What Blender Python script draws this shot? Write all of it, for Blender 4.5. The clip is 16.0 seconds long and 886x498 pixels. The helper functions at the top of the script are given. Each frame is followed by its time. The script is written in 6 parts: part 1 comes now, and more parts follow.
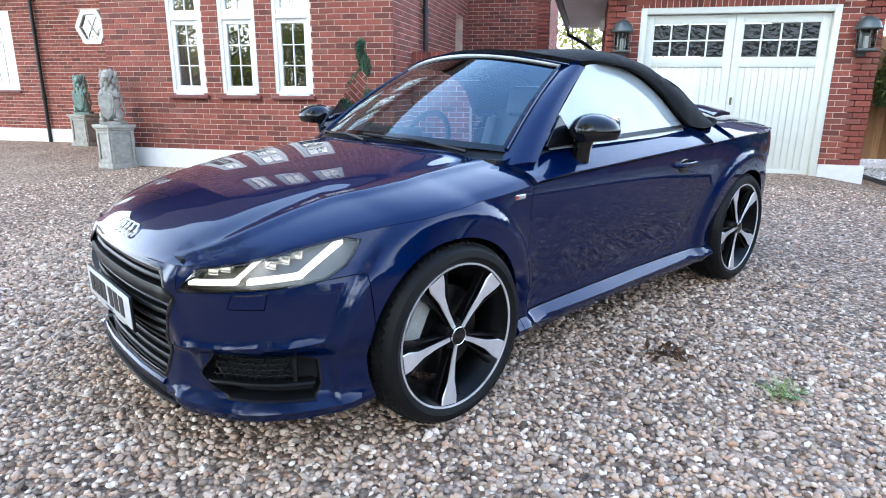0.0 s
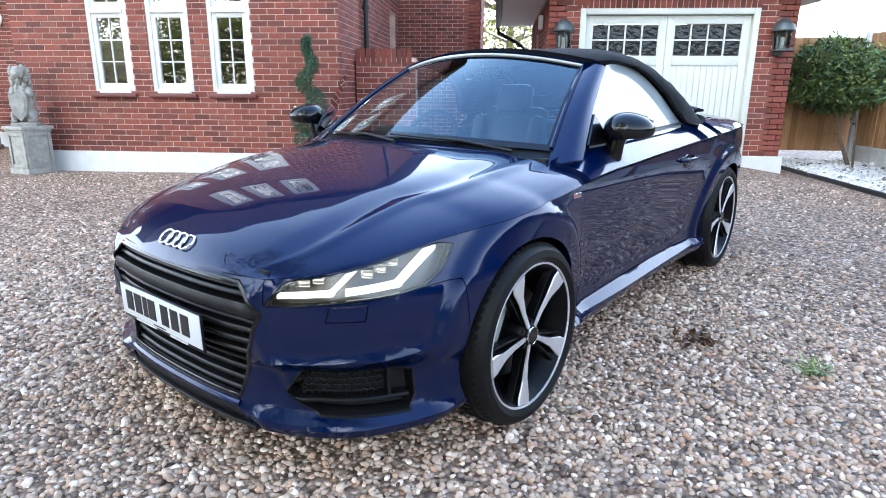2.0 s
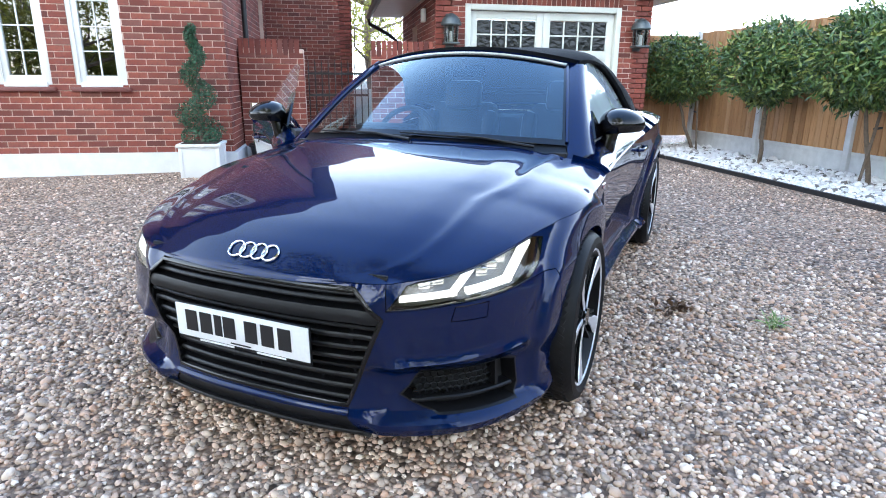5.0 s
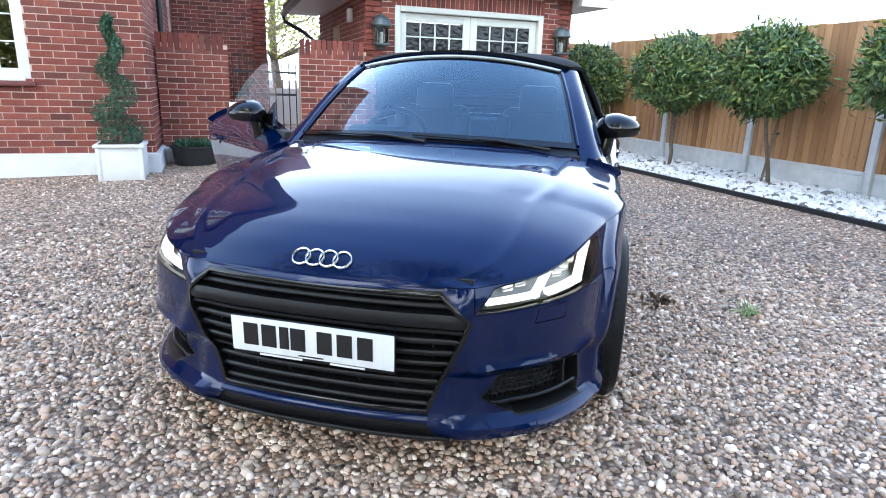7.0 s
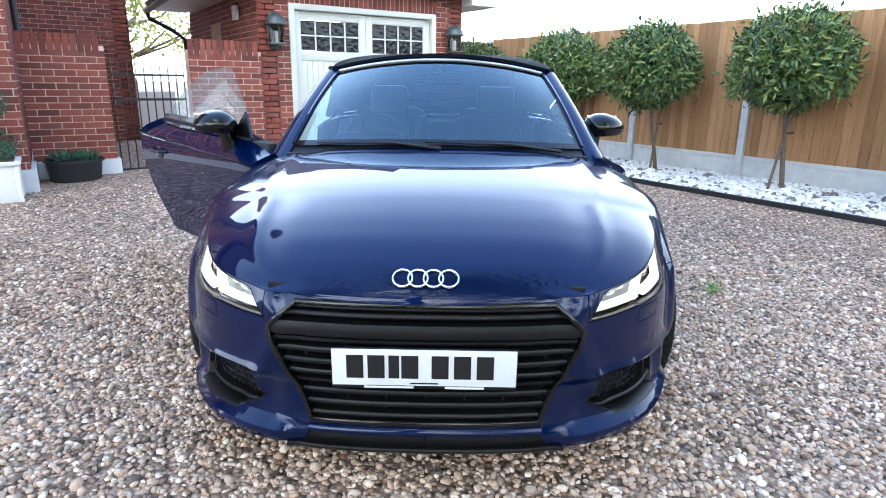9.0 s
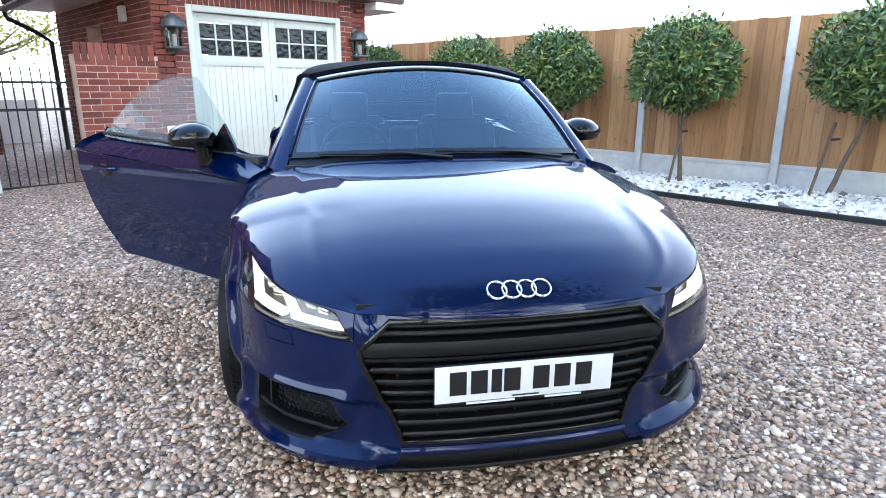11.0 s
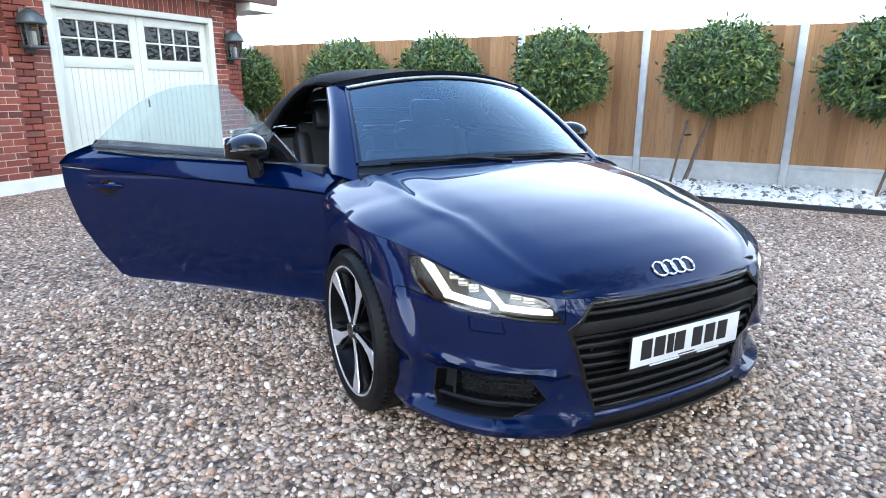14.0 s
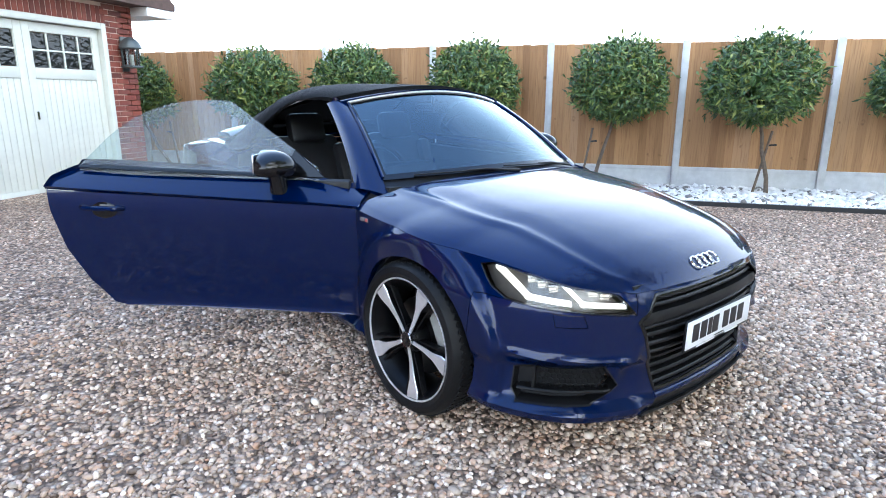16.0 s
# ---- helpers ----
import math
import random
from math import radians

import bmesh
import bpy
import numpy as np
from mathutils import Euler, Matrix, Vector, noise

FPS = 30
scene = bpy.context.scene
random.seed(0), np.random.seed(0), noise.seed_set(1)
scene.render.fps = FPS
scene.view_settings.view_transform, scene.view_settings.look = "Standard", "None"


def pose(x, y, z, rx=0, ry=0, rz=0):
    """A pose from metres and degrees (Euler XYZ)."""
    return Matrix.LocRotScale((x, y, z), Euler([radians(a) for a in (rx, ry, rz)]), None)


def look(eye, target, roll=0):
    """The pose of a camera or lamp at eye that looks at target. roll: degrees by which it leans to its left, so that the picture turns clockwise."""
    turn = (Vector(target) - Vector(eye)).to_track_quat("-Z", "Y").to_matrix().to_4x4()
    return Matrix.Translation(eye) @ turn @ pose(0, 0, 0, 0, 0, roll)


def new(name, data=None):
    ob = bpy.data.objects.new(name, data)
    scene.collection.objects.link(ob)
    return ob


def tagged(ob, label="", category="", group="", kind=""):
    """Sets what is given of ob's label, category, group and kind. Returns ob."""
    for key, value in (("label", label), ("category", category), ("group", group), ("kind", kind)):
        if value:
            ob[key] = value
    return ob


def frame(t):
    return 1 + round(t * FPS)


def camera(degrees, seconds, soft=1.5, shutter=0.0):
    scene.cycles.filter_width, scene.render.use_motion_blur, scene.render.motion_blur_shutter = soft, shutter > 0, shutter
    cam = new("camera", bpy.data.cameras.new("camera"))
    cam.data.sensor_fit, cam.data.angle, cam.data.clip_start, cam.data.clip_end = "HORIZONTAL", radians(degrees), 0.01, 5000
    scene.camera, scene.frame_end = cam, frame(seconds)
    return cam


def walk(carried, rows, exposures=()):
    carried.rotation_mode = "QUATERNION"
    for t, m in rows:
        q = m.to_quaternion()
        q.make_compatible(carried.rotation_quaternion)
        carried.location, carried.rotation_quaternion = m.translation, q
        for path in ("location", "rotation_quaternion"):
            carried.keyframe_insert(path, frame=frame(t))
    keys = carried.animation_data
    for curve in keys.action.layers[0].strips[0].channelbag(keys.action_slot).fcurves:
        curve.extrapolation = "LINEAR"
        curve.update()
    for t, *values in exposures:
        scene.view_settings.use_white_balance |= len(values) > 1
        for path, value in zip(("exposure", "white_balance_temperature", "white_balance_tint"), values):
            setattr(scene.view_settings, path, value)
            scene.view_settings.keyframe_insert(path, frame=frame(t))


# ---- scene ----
cam = camera(72.9, 16.0, soft=1.0)
PATH = [
    (0, (0.641, 0.814, 1.154), (0.197, 2.697, 0.646), 0.5),
    (0.5, (0.48, 0.774, 1.157), (0.105, 2.672, 0.649), 0.4),
    (1, (0.335, 0.725, 1.163), (0.025, 2.634, 0.656), 0.3),
    (1.5, (0.225, 0.74, 1.155), (-0.015, 2.658, 0.644), 0.3),
    (2, (0.097, 0.752, 1.162), (-0.065, 2.677, 0.646), 0.4),
    (2.5, (-0.016, 0.749, 1.168), (-0.091, 2.678, 0.647), 0.5),
    (3, (-0.151, 0.717, 1.169), (-0.133, 2.646, 0.642), 0.6),
    (3.5, (-0.267, 0.68, 1.176), (-0.163, 2.605, 0.643), 0.5),
    (4, (-0.375, 0.693, 1.189), (-0.191, 2.61, 0.651), 0.5),
    (4.2, (-0.43, 0.701, 1.196), (-0.216, 2.614, 0.654), 0.4),
    (6.5, (-1.08, 0.787, 1.193), (-0.5, 2.627, 0.663), 1.6),
    (7, (-1.191, 0.853, 1.192), (-0.526, 2.662, 0.659), 1.8),
    (7.5, (-1.36, 0.913, 1.202), (-0.6, 2.685, 0.668), 1.7),
    (8, (-1.536, 0.983, 1.207), (-0.679, 2.709, 0.673), 1.5),
    (8.5, (-1.668, 1.103, 1.205), (-0.709, 2.774, 0.669), 1.1),
    (9, (-1.789, 1.204, 1.217), (-0.731, 2.815, 0.682), 0.7),
    (11.5, (-2.404, 1.71, 1.241), (-0.972, 3.007, 0.721), 0.2),
    (12, (-2.588, 1.824, 1.25), (-1.094, 3.048, 0.732), 0.2),
    (12.5, (-2.69, 1.929, 1.249), (-1.14, 3.082, 0.733), 0.3),
    (13, (-2.768, 2.094, 1.248), (-1.164, 3.17, 0.731), 0.3),
    (13.5, (-2.881, 2.214, 1.255), (-1.223, 3.207, 0.739), 0.3),
    (14, (-3.064, 2.367, 1.268), (-1.355, 3.268, 0.751), 0.2),
    (14.5, (-3.165, 2.491, 1.273), (-1.406, 3.292, 0.76), 0.2),
    (15, (-3.207, 2.649, 1.274), (-1.406, 3.354, 0.764), 0.0),
    (15.5, (-3.302, 2.793, 1.288), (-1.465, 3.404, 0.786), 0.1),
    (16, (-3.441, 2.967, 1.304), (-1.575, 3.492, 0.811), 0.2),
]
walk(cam, [(t, look(eye, target, roll)) for t, eye, target, roll in PATH], exposures=[(0, 2.67, 5770, 5), (16, 2.67, 5770, 5)])

# ---- light ----
world = bpy.data.worlds.new("sky")
scene.world = world
world.use_nodes = True
_wn = world.node_tree.nodes
_sky = _wn.new("ShaderNodeTexSky")
_sky.sky_type, _sky.sun_disc = "NISHITA", False
_sky.sun_elevation, _sky.sun_rotation = radians(36), radians(212)
_sky.air_density, _sky.dust_density, _sky.ozone_density = 1.0, 1.6, 1.0
_wn["Background"].inputs["Strength"].default_value = 0.15
# thin cloud: white and bright low over the roofs, thinning to blue overhead
_dir = _wn.new("ShaderNodeTexCoord")
_sep = _wn.new("ShaderNodeSeparateXYZ")
_haze = _wn.new("ShaderNodeValToRGB")
_stops = [(0.0, (0.84, 0.85, 0.88)), (0.34, (0.68, 0.73, 0.82)), (0.60, (0.28, 0.345, 0.465)), (0.82, (0.125, 0.185, 0.32)), (1.0, (0.10, 0.16, 0.30))]
for _p, _c in _stops[1:-1]:
    _haze.color_ramp.elements.new(_p)
for _e, (_p, _c) in zip(_haze.color_ramp.elements, _stops):
    _e.position, _e.color = _p, (*_c, 1)
_thick = _wn.new("ShaderNodeVectorMath")
_thick.operation = "SCALE"
# the cloud is a little brighter beyond the garage
_side = _wn.new("ShaderNodeMath")
_side.operation = "MULTIPLY_ADD"
_side.inputs[1].default_value, _side.inputs[2].default_value = 3.4, 7.5
_veil = _wn.new("ShaderNodeMix")
_veil.data_type = "RGBA"
_veil.inputs[0].default_value = 0.85
for _x, _y in ((_dir.outputs["Generated"], _sep.inputs[0]), (_sep.outputs["Z"], _haze.inputs["Fac"]), (_haze.outputs["Color"], _thick.inputs[0]), (_sep.outputs["Y"], _side.inputs[0]), (_side.outputs[0], _thick.inputs["Scale"]),
               (_sky.outputs["Color"], _veil.inputs[6]), (_thick.outputs[0], _veil.inputs[7]), (_veil.outputs[2], _wn["Background"].inputs["Color"])):
    world.node_tree.links.new(_x, _y)
_sun = bpy.data.lights.new("sun", "SUN")
_sun.energy, _sun.angle, _sun.color = 0.6, radians(60), (1.0, 0.95, 0.88)
sun = new("sun", _sun)
sun.matrix_world = look((-7.2, -7.5, 9.9), (0, 4, 0))

# ---- materials ----


def material(name, colour, rough=0.6, metal=0.0, coat=0.0, spec=0.5):
    m = bpy.data.materials.new(name)
    m.use_nodes = True
    b = m.node_tree.nodes["Principled BSDF"]
    b.inputs["Base Color"].default_value = (*colour, 1)
    b.inputs["Roughness"].default_value = rough
    b.inputs["Metallic"].default_value = metal
    b.inputs["Coat Weight"].default_value = coat
    b.inputs["Coat Roughness"].default_value = 0.02
    b.inputs["Specular IOR Level"].default_value = spec
    return m


def node(m, kind, **values):
    n = m.node_tree.nodes.new(kind)
    for k, v in values.items():
        n.inputs[k.replace("_", " ")].default_value = v
    return n


def wire(m, a, b):
    m.node_tree.links.new(a, b)


def bsdf(m):
    return m.node_tree.nodes["Principled BSDF"]


def coords(m, kind="Object"):
    return m.node_tree.nodes.new("ShaderNodeTexCoord").outputs[kind]


def ramp(m, fac, stops, ease="LINEAR"):
    r = m.node_tree.nodes.new("ShaderNodeValToRGB")
    r.color_ramp.interpolation = ease
    e = r.color_ramp.elements
    while len(e) < len(stops):
        e.new(0.5)
    for i, (p, c) in enumerate(stops):
        e[i].position, e[i].color = p, (*c, 1)
    wire(m, fac, r.inputs["Fac"])
    return r.outputs["Color"]


def mix(m, a, b, fac, blend="MIX"):
    n = m.node_tree.nodes.new("ShaderNodeMix")
    n.data_type, n.blend_type = "RGBA", blend
    for v, s in ((fac, n.inputs[0]), (a, n.inputs[6]), (b, n.inputs[7])):
        if isinstance(v, (int, float)):
            s.default_value = v
        elif isinstance(v, tuple):
            s.default_value = (*v, 1)
        else:
            wire(m, v, s)
    return n.outputs[2]


def noise_fac(m, scale, detail=4.0, vec=None, rough=0.55):
    n = node(m, "ShaderNodeTexNoise", Scale=scale, Detail=detail, Roughness=rough)
    wire(m, vec if vec is not None else coords(m), n.inputs["Vector"])
    return n.outputs["Fac"]


def bump(m, height, strength=0.3, distance=0.01):
    n = node(m, "ShaderNodeBump", Strength=strength, Distance=distance)
    wire(m, height, n.inputs["Height"])
    wire(m, n.outputs["Normal"], bsdf(m).inputs["Normal"])


def base(m, colour):
    wire(m, colour, bsdf(m).inputs["Base Color"])


def piece_random(m):
    """A number for each piece, whether it is an object of its own or an island of a joined mesh."""
    a = m.node_tree.nodes.new("ShaderNodeObjectInfo").outputs["Random"]
    b = m.node_tree.nodes.new("ShaderNodeNewGeometry").outputs["Random Per Island"]
    s = m.node_tree.nodes.new("ShaderNodeMath")
    s.operation = "ADD"
    wire(m, a, s.inputs[0]), wire(m, b, s.inputs[1])
    f = m.node_tree.nodes.new("ShaderNodeMath")
    f.operation = "FRACT"
    wire(m, s.outputs[0], f.inputs[0])
    return f.outputs[0]


def worn(name, colour, rough, spread=0.25, scale=9.0, relief=0.15, metal=0.0, fine=90.0):
    """A surface with stains at one scale and grain at a second one."""
    m = material(name, colour, rough, metal)
    dark = tuple(c * (1 - spread) for c in colour)
    light = tuple(min(1, c * (1 + spread * 0.5)) for c in colour)
    c = ramp(m, noise_fac(m, scale, 6), [(0.3, dark), (0.7, light)])
    g = noise_fac(m, fine, 3)
    base(m, mix(m, c, tuple(v * 0.8 for v in colour), ramp(m, g, [(0.45, (0, 0, 0)), (0.8, (0.35, 0.35, 0.35))])))
    bump(m, g, relief, 0.004)
    return m


# the car's paint: dark blue flakes under clear lacquer
PAINT = material("blue_paint", (0.003, 0.008, 0.05), 0.36, 0.35, 1.0, 0.0)
_f = node(PAINT, "ShaderNodeTexVoronoi", Scale=900.0)
wire(PAINT, coords(PAINT), _f.inputs["Vector"])
bsdf(PAINT).inputs["Coat IOR"].default_value = 1.42
base(PAINT, mix(PAINT, (0.0001, 0.0038, 0.028), (0.0002, 0.0095, 0.064), _f.outputs["Color"]))
BLACK_GLOSS = material("gloss_black_plastic", (0.004, 0.004, 0.005), 0.08, 0, 0.0, 0.45)
BLACK_MATT = worn("black_plastic", (0.007, 0.007, 0.008), 0.40, 0.2, 30, 0.08)
BLACK_HOLE = material("black_lining", (0.006, 0.006, 0.007), 0.8)
bsdf(BLACK_MATT).inputs["Specular IOR Level"].default_value = 0.28
RUBBER = worn("tyre_rubber", (0.006, 0.006, 0.0065), 0.55, 0.3, 12, 0.25)
bsdf(RUBBER).inputs["Specular IOR Level"].default_value = 0.22
FABRIC = material("soft_top_fabric", (0.006, 0.0065, 0.008), 0.9, spec=0.2)
_w = node(FABRIC, "ShaderNodeTexWave", Scale=420.0)
wire(FABRIC, coords(FABRIC), _w.inputs["Vector"])
bump(FABRIC, _w.outputs["Fac"], 0.3, 0.001)
bsdf(FABRIC).inputs["Sheen Weight"].default_value = 0.05
CHROME = material("chrome", (0.82, 0.83, 0.85), 0.09, 1.0)
POLISHED = worn("machined_alloy", (0.82, 0.82, 0.84), 0.38, 0.06, 40, 0.03, 0.75, 300)
RIM_BLACK = material("gloss_black_alloy", (0.003, 0.003, 0.0035), 0.32, 0.0, 0.0, 0.14)
DISC = worn("brake_disc_steel", (0.06, 0.06, 0.06), 0.38, 0.2, 25, 0.05, 1.0)
# car cabin trim, and the painted darkness of rooms behind house windows
CABIN_ROOM_DARK = worn("dark_cabin_trim_room_shade", (0.012, 0.012, 0.014), 0.65, 0.2, 20, 0.2)
LEATHER = worn("black_leather", (0.018, 0.018, 0.020), 0.45, 0.2, 25, 0.3)


def glass_material(name, tint, clear, rough=0.0, mist=0.0, ior=1.55, gloss_tint=(1.0, 1.0, 1.0)):
    """Thin window glass: what is behind shows through the tint, gloss by Fresnel on top."""
    m = bpy.data.materials.new(name)
    m.use_nodes = True
    nt = m.node_tree
    nt.nodes.remove(nt.nodes["Principled BSDF"])
    tr, gl, mx = nt.nodes.new("ShaderNodeBsdfTransparent"), nt.nodes.new("ShaderNodeBsdfGlossy"), nt.nodes.new("ShaderNodeMixShader")
    tr.inputs["Color"].default_value = (*(c * clear for c in tint), 1)
    gl.inputs["Roughness"].default_value = rough
    gl.inputs["Color"].default_value = (*gloss_tint, 1)
    fr = nt.nodes.new("ShaderNodeFresnel")
    fr.inputs["IOR"].default_value = ior
    nt.links.new(fr.outputs[0], mx.inputs[0])
    if mist:
        # a film of condensation, thicker in drifts
        df, fm = nt.nodes.new("ShaderNodeBsdfDiffuse"), nt.nodes.new("ShaderNodeMixShader")
        df.inputs["Color"].default_value = (0.72, 0.80, 0.84, 1)
        nz = nt.nodes.new("ShaderNodeTexNoise")
        nz.inputs["Scale"].default_value = 2.5
        tc = nt.nodes.new("ShaderNodeTexCoord")
        nt.links.new(tc.outputs["Object"], nz.inputs["Vector"])
        mr = nt.nodes.new("ShaderNodeMapRange")
        mr.inputs["To Min"].default_value, mr.inputs["To Max"].default_value = mist * 0.55, mist * 1.35
        nt.links.new(nz.outputs["Fac"], mr.inputs["Value"])
        nt.links.new(mr.outputs["Result"], fm.inputs[0])
        nt.links.new(tr.outputs[0], fm.inputs[1])
        nt.links.new(df.outputs[0], fm.inputs[2])
        nt.links.new(fm.outputs[0], mx.inputs[1])
    else:
        nt.links.new(tr.outputs[0], mx.inputs[1])
    nt.links.new(gl.outputs[0], mx.inputs[2])
    nt.links.new(mx.outputs[0], nt.nodes["Material Output"].inputs["Surface"])
    return m


# windscreen gloss is tinted to put the sky's blue into its reflection
SCREEN_GLASS = glass_material("windscreen_glass", (0.66, 0.84, 0.95), 0.9, ior=1.95, gloss_tint=(0.76, 0.92, 1.0))
SIDE_GLASS = glass_material("side_window_glass", (0.78, 0.93, 0.93), 0.85, mist=0.16)
MISTED_GLASS = glass_material("misted_window_glass", (0.78, 0.93, 0.95), 0.8, mist=0.5)
LAMP_GLASS = glass_material("headlight_lens", (1, 1, 1), 0.95)
PANE_GLASS = glass_material("house_window_glass", (0.8, 0.9, 0.85), 0.55, ior=2.9)
LED = material("lit_led_strip", (0.32, 0.30, 0.25), 0.3)
bsdf(LED).inputs["Emission Color"].default_value = (1.0, 0.93, 0.78, 1)
bsdf(LED).inputs["Emission Strength"].default_value = 0.40
LAMP_CHROME = material("lamp_reflector", (0.55, 0.54, 0.52), 0.18, 1.0)
PLATE_WHITE = worn("plate_white", (0.78, 0.79, 0.80), 0.3, 0.04, 6, 0.02)
INK = material("black_ink", (0.01, 0.01, 0.011), 0.4)

# gravel: rounded stones of many tints
STONE = material("gravel_stone", (0.3, 0.26, 0.23), 0.62)
GRAVEL_TINTS = [(0.0, (0.085, 0.066, 0.054)), (0.16, (0.25, 0.198, 0.158)), (0.32, (0.50, 0.40, 0.315)), (0.48, (0.34, 0.30, 0.255)),
                (0.62, (0.61, 0.525, 0.435)), (0.76, (0.47, 0.31, 0.21)), (0.88, (0.75, 0.675, 0.59)), (1.0, (0.84, 0.79, 0.73))]
GRAVEL_TINTS = [(q, (min(c[0] * 1.11, .9), c[1] * .99, c[2] * .90)) for q, c in GRAVEL_TINTS]
_c = ramp(STONE, piece_random(STONE), GRAVEL_TINTS)
_n = noise_fac(STONE, 60, 5)
base(STONE, mix(STONE, _c, (0.55, 0.5, 0.46), ramp(STONE, _n, [(0.5, (0, 0, 0)), (0.75, (0.4, 0.4, 0.4))])))
bump(STONE, noise_fac(STONE, 220, 3), 0.2, 0.002)

GRAVEL = material("gravel_bed", (0.2, 0.18, 0.16), 0.75)
_v = node(GRAVEL, "ShaderNodeTexVoronoi", Scale=42.0, Randomness=1.0)
_o = coords(GRAVEL)
wire(GRAVEL, _o, _v.inputs["Vector"])
_sep = GRAVEL.node_tree.nodes.new("ShaderNodeSeparateColor")
wire(GRAVEL, _v.outputs["Color"], _sep.inputs["Color"])
_c = ramp(GRAVEL, _sep.outputs["Red"], GRAVEL_TINTS)
# shade between the stones, painted in by darkening their colour
_gap_shade = ramp(GRAVEL, _v.outputs["Distance"], [(0.25, (1, 1, 1)), (0.75, (0.28, 0.26, 0.245))])
_c = mix(GRAVEL, _c, _gap_shade, 1.0, "MULTIPLY")
_patch = ramp(GRAVEL, noise_fac(GRAVEL, 0.9, 5, _o), [(0.35, (0.80, 0.76, 0.74)), (0.65, (1.1, 1.08, 1.05))])
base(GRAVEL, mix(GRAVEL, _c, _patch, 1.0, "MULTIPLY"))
_inv = ramp(GRAVEL, _v.outputs["Distance"], [(0.0, (1, 1, 1)), (0.7, (0, 0, 0))], "EASE")
bump(GRAVEL, _inv, 0.9, 0.015)

WHITE_STONE = material("white_cobble", (0.7, 0.7, 0.69), 0.6)
base(WHITE_STONE, ramp(WHITE_STONE, piece_random(WHITE_STONE), [(0, (0.50, 0.49, 0.48)), (0.25, (0.74, 0.74, 0.73)), (0.84, (0.82, 0.82, 0.81)), (0.88, (0.16, 0.15, 0.14))]))
bump(WHITE_STONE, noise_fac(WHITE_STONE, 60, 4), 0.3, 0.004)

BRICK = material("red_brick", (0.28, 0.09, 0.06), 0.82)
_c = ramp(BRICK, piece_random(BRICK), [(0.0, (0.105, 0.030, 0.022)), (0.3, (0.175, 0.042, 0.028)), (0.6, (0.225, 0.054, 0.035)), (0.85, (0.27, 0.074, 0.047)), (1.0, (0.18, 0.066, 0.050))])
_n = noise_fac(BRICK, 26, 6)
_c = mix(BRICK, _c, (0.12, 0.04, 0.035), ramp(BRICK, _n, [(0.45, (0, 0, 0)), (0.75, (0.6, 0.6, 0.6))]))
base(BRICK, mix(BRICK, _c, (0.42, 0.24, 0.19), ramp(BRICK, noise_fac(BRICK, 7, 4), [(0.58, (0, 0, 0)), (0.8, (0.28, 0.28, 0.28))])))
bump(BRICK, noise_fac(BRICK, 140, 4), 0.5, 0.003)
MORTAR = worn("mortar", (0.62, 0.47, 0.39), 0.9, 0.25, 5, 0.4)
WHITE_PAINT = worn("white_paint", (0.74, 0.74, 0.72), 0.5, 0.06, 5, 0.08)
GARAGE_PAINT = worn("cream_white_paint", (0.62, 0.635, 0.575), 0.45, 0.06, 4, 0.06)
RENDER_WHITE = worn("white_plinth_paint", (0.72, 0.73, 0.73), 0.6, 0.10, 7, 0.2)
TILE_SILL = worn("red_sill_tile", (0.15, 0.045, 0.038), 0.55, 0.2, 20, 0.15)
CAST_STONE = worn("weathered_cast_stone", (0.36, 0.355, 0.32), 0.85, 0.3, 14, 0.5)
VERDIGRIS = worn("verdigris_stone", (0.24, 0.35, 0.31), 0.8, 0.35, 10, 0.5)
IRON = worn("black_iron", (0.012, 0.012, 0.013), 0.45, 0.2, 30, 0.1)
CONCRETE = worn("concrete", (0.58, 0.585, 0.58), 0.85, 0.15, 8, 0.3)
PAVING = worn("grey_paving", (0.23, 0.235, 0.24), 0.8, 0.2, 6, 0.3)
LANTERN_METAL = worn("lantern_grey_metal", (0.10, 0.115, 0.115), 0.45, 0.2, 20, 0.1, 0.6)
LANTERN_GLASS = glass_material("lantern_glass", (0.9, 0.92, 0.9), 0.85, 0.08)
ROOF_TILE = worn("brown_roof_tile", (0.085, 0.05, 0.04), 0.8, 0.3, 12, 0.4)
BLACK_PLASTIC = worn("black_pot_plastic", (0.015, 0.016, 0.018), 0.5, 0.25, 18, 0.1)
SOIL = worn("soil", (0.05, 0.035, 0.025), 0.95, 0.3, 30, 0.8)

TIMBER = material("fence_timber", (0.3, 0.17, 0.08), 0.78)
_o = coords(TIMBER)
_map = node(TIMBER, "ShaderNodeMapping", Scale=(30, 30, 1.6))
wire(TIMBER, _o, _map.inputs["Vector"])
_g = noise_fac(TIMBER, 2.0, 6, _map.outputs["Vector"])
_c = ramp(TIMBER, piece_random(TIMBER), [(0.0, (0.27, 0.14, 0.06)), (0.35, (0.38, 0.205, 0.09)), (0.7, (0.47, 0.265, 0.12)), (1.0, (0.42, 0.25, 0.135))])
_c = mix(TIMBER, _c, (0.15, 0.07, 0.03), ramp(TIMBER, _g, [(0.48, (0, 0, 0)), (0.75, (0.55, 0.55, 0.55))]))
base(TIMBER, mix(TIMBER, _c, (0.085, 0.045, 0.02), ramp(TIMBER, noise_fac(TIMBER, 5.5, 2, _o), [(0.68, (0, 0, 0)), (0.74, (0.7, 0.7, 0.7))])))
bump(TIMBER, _g, 0.3, 0.004)
BARK = worn("bark", (0.15, 0.115, 0.085), 0.9, 0.35, 22, 0.6)


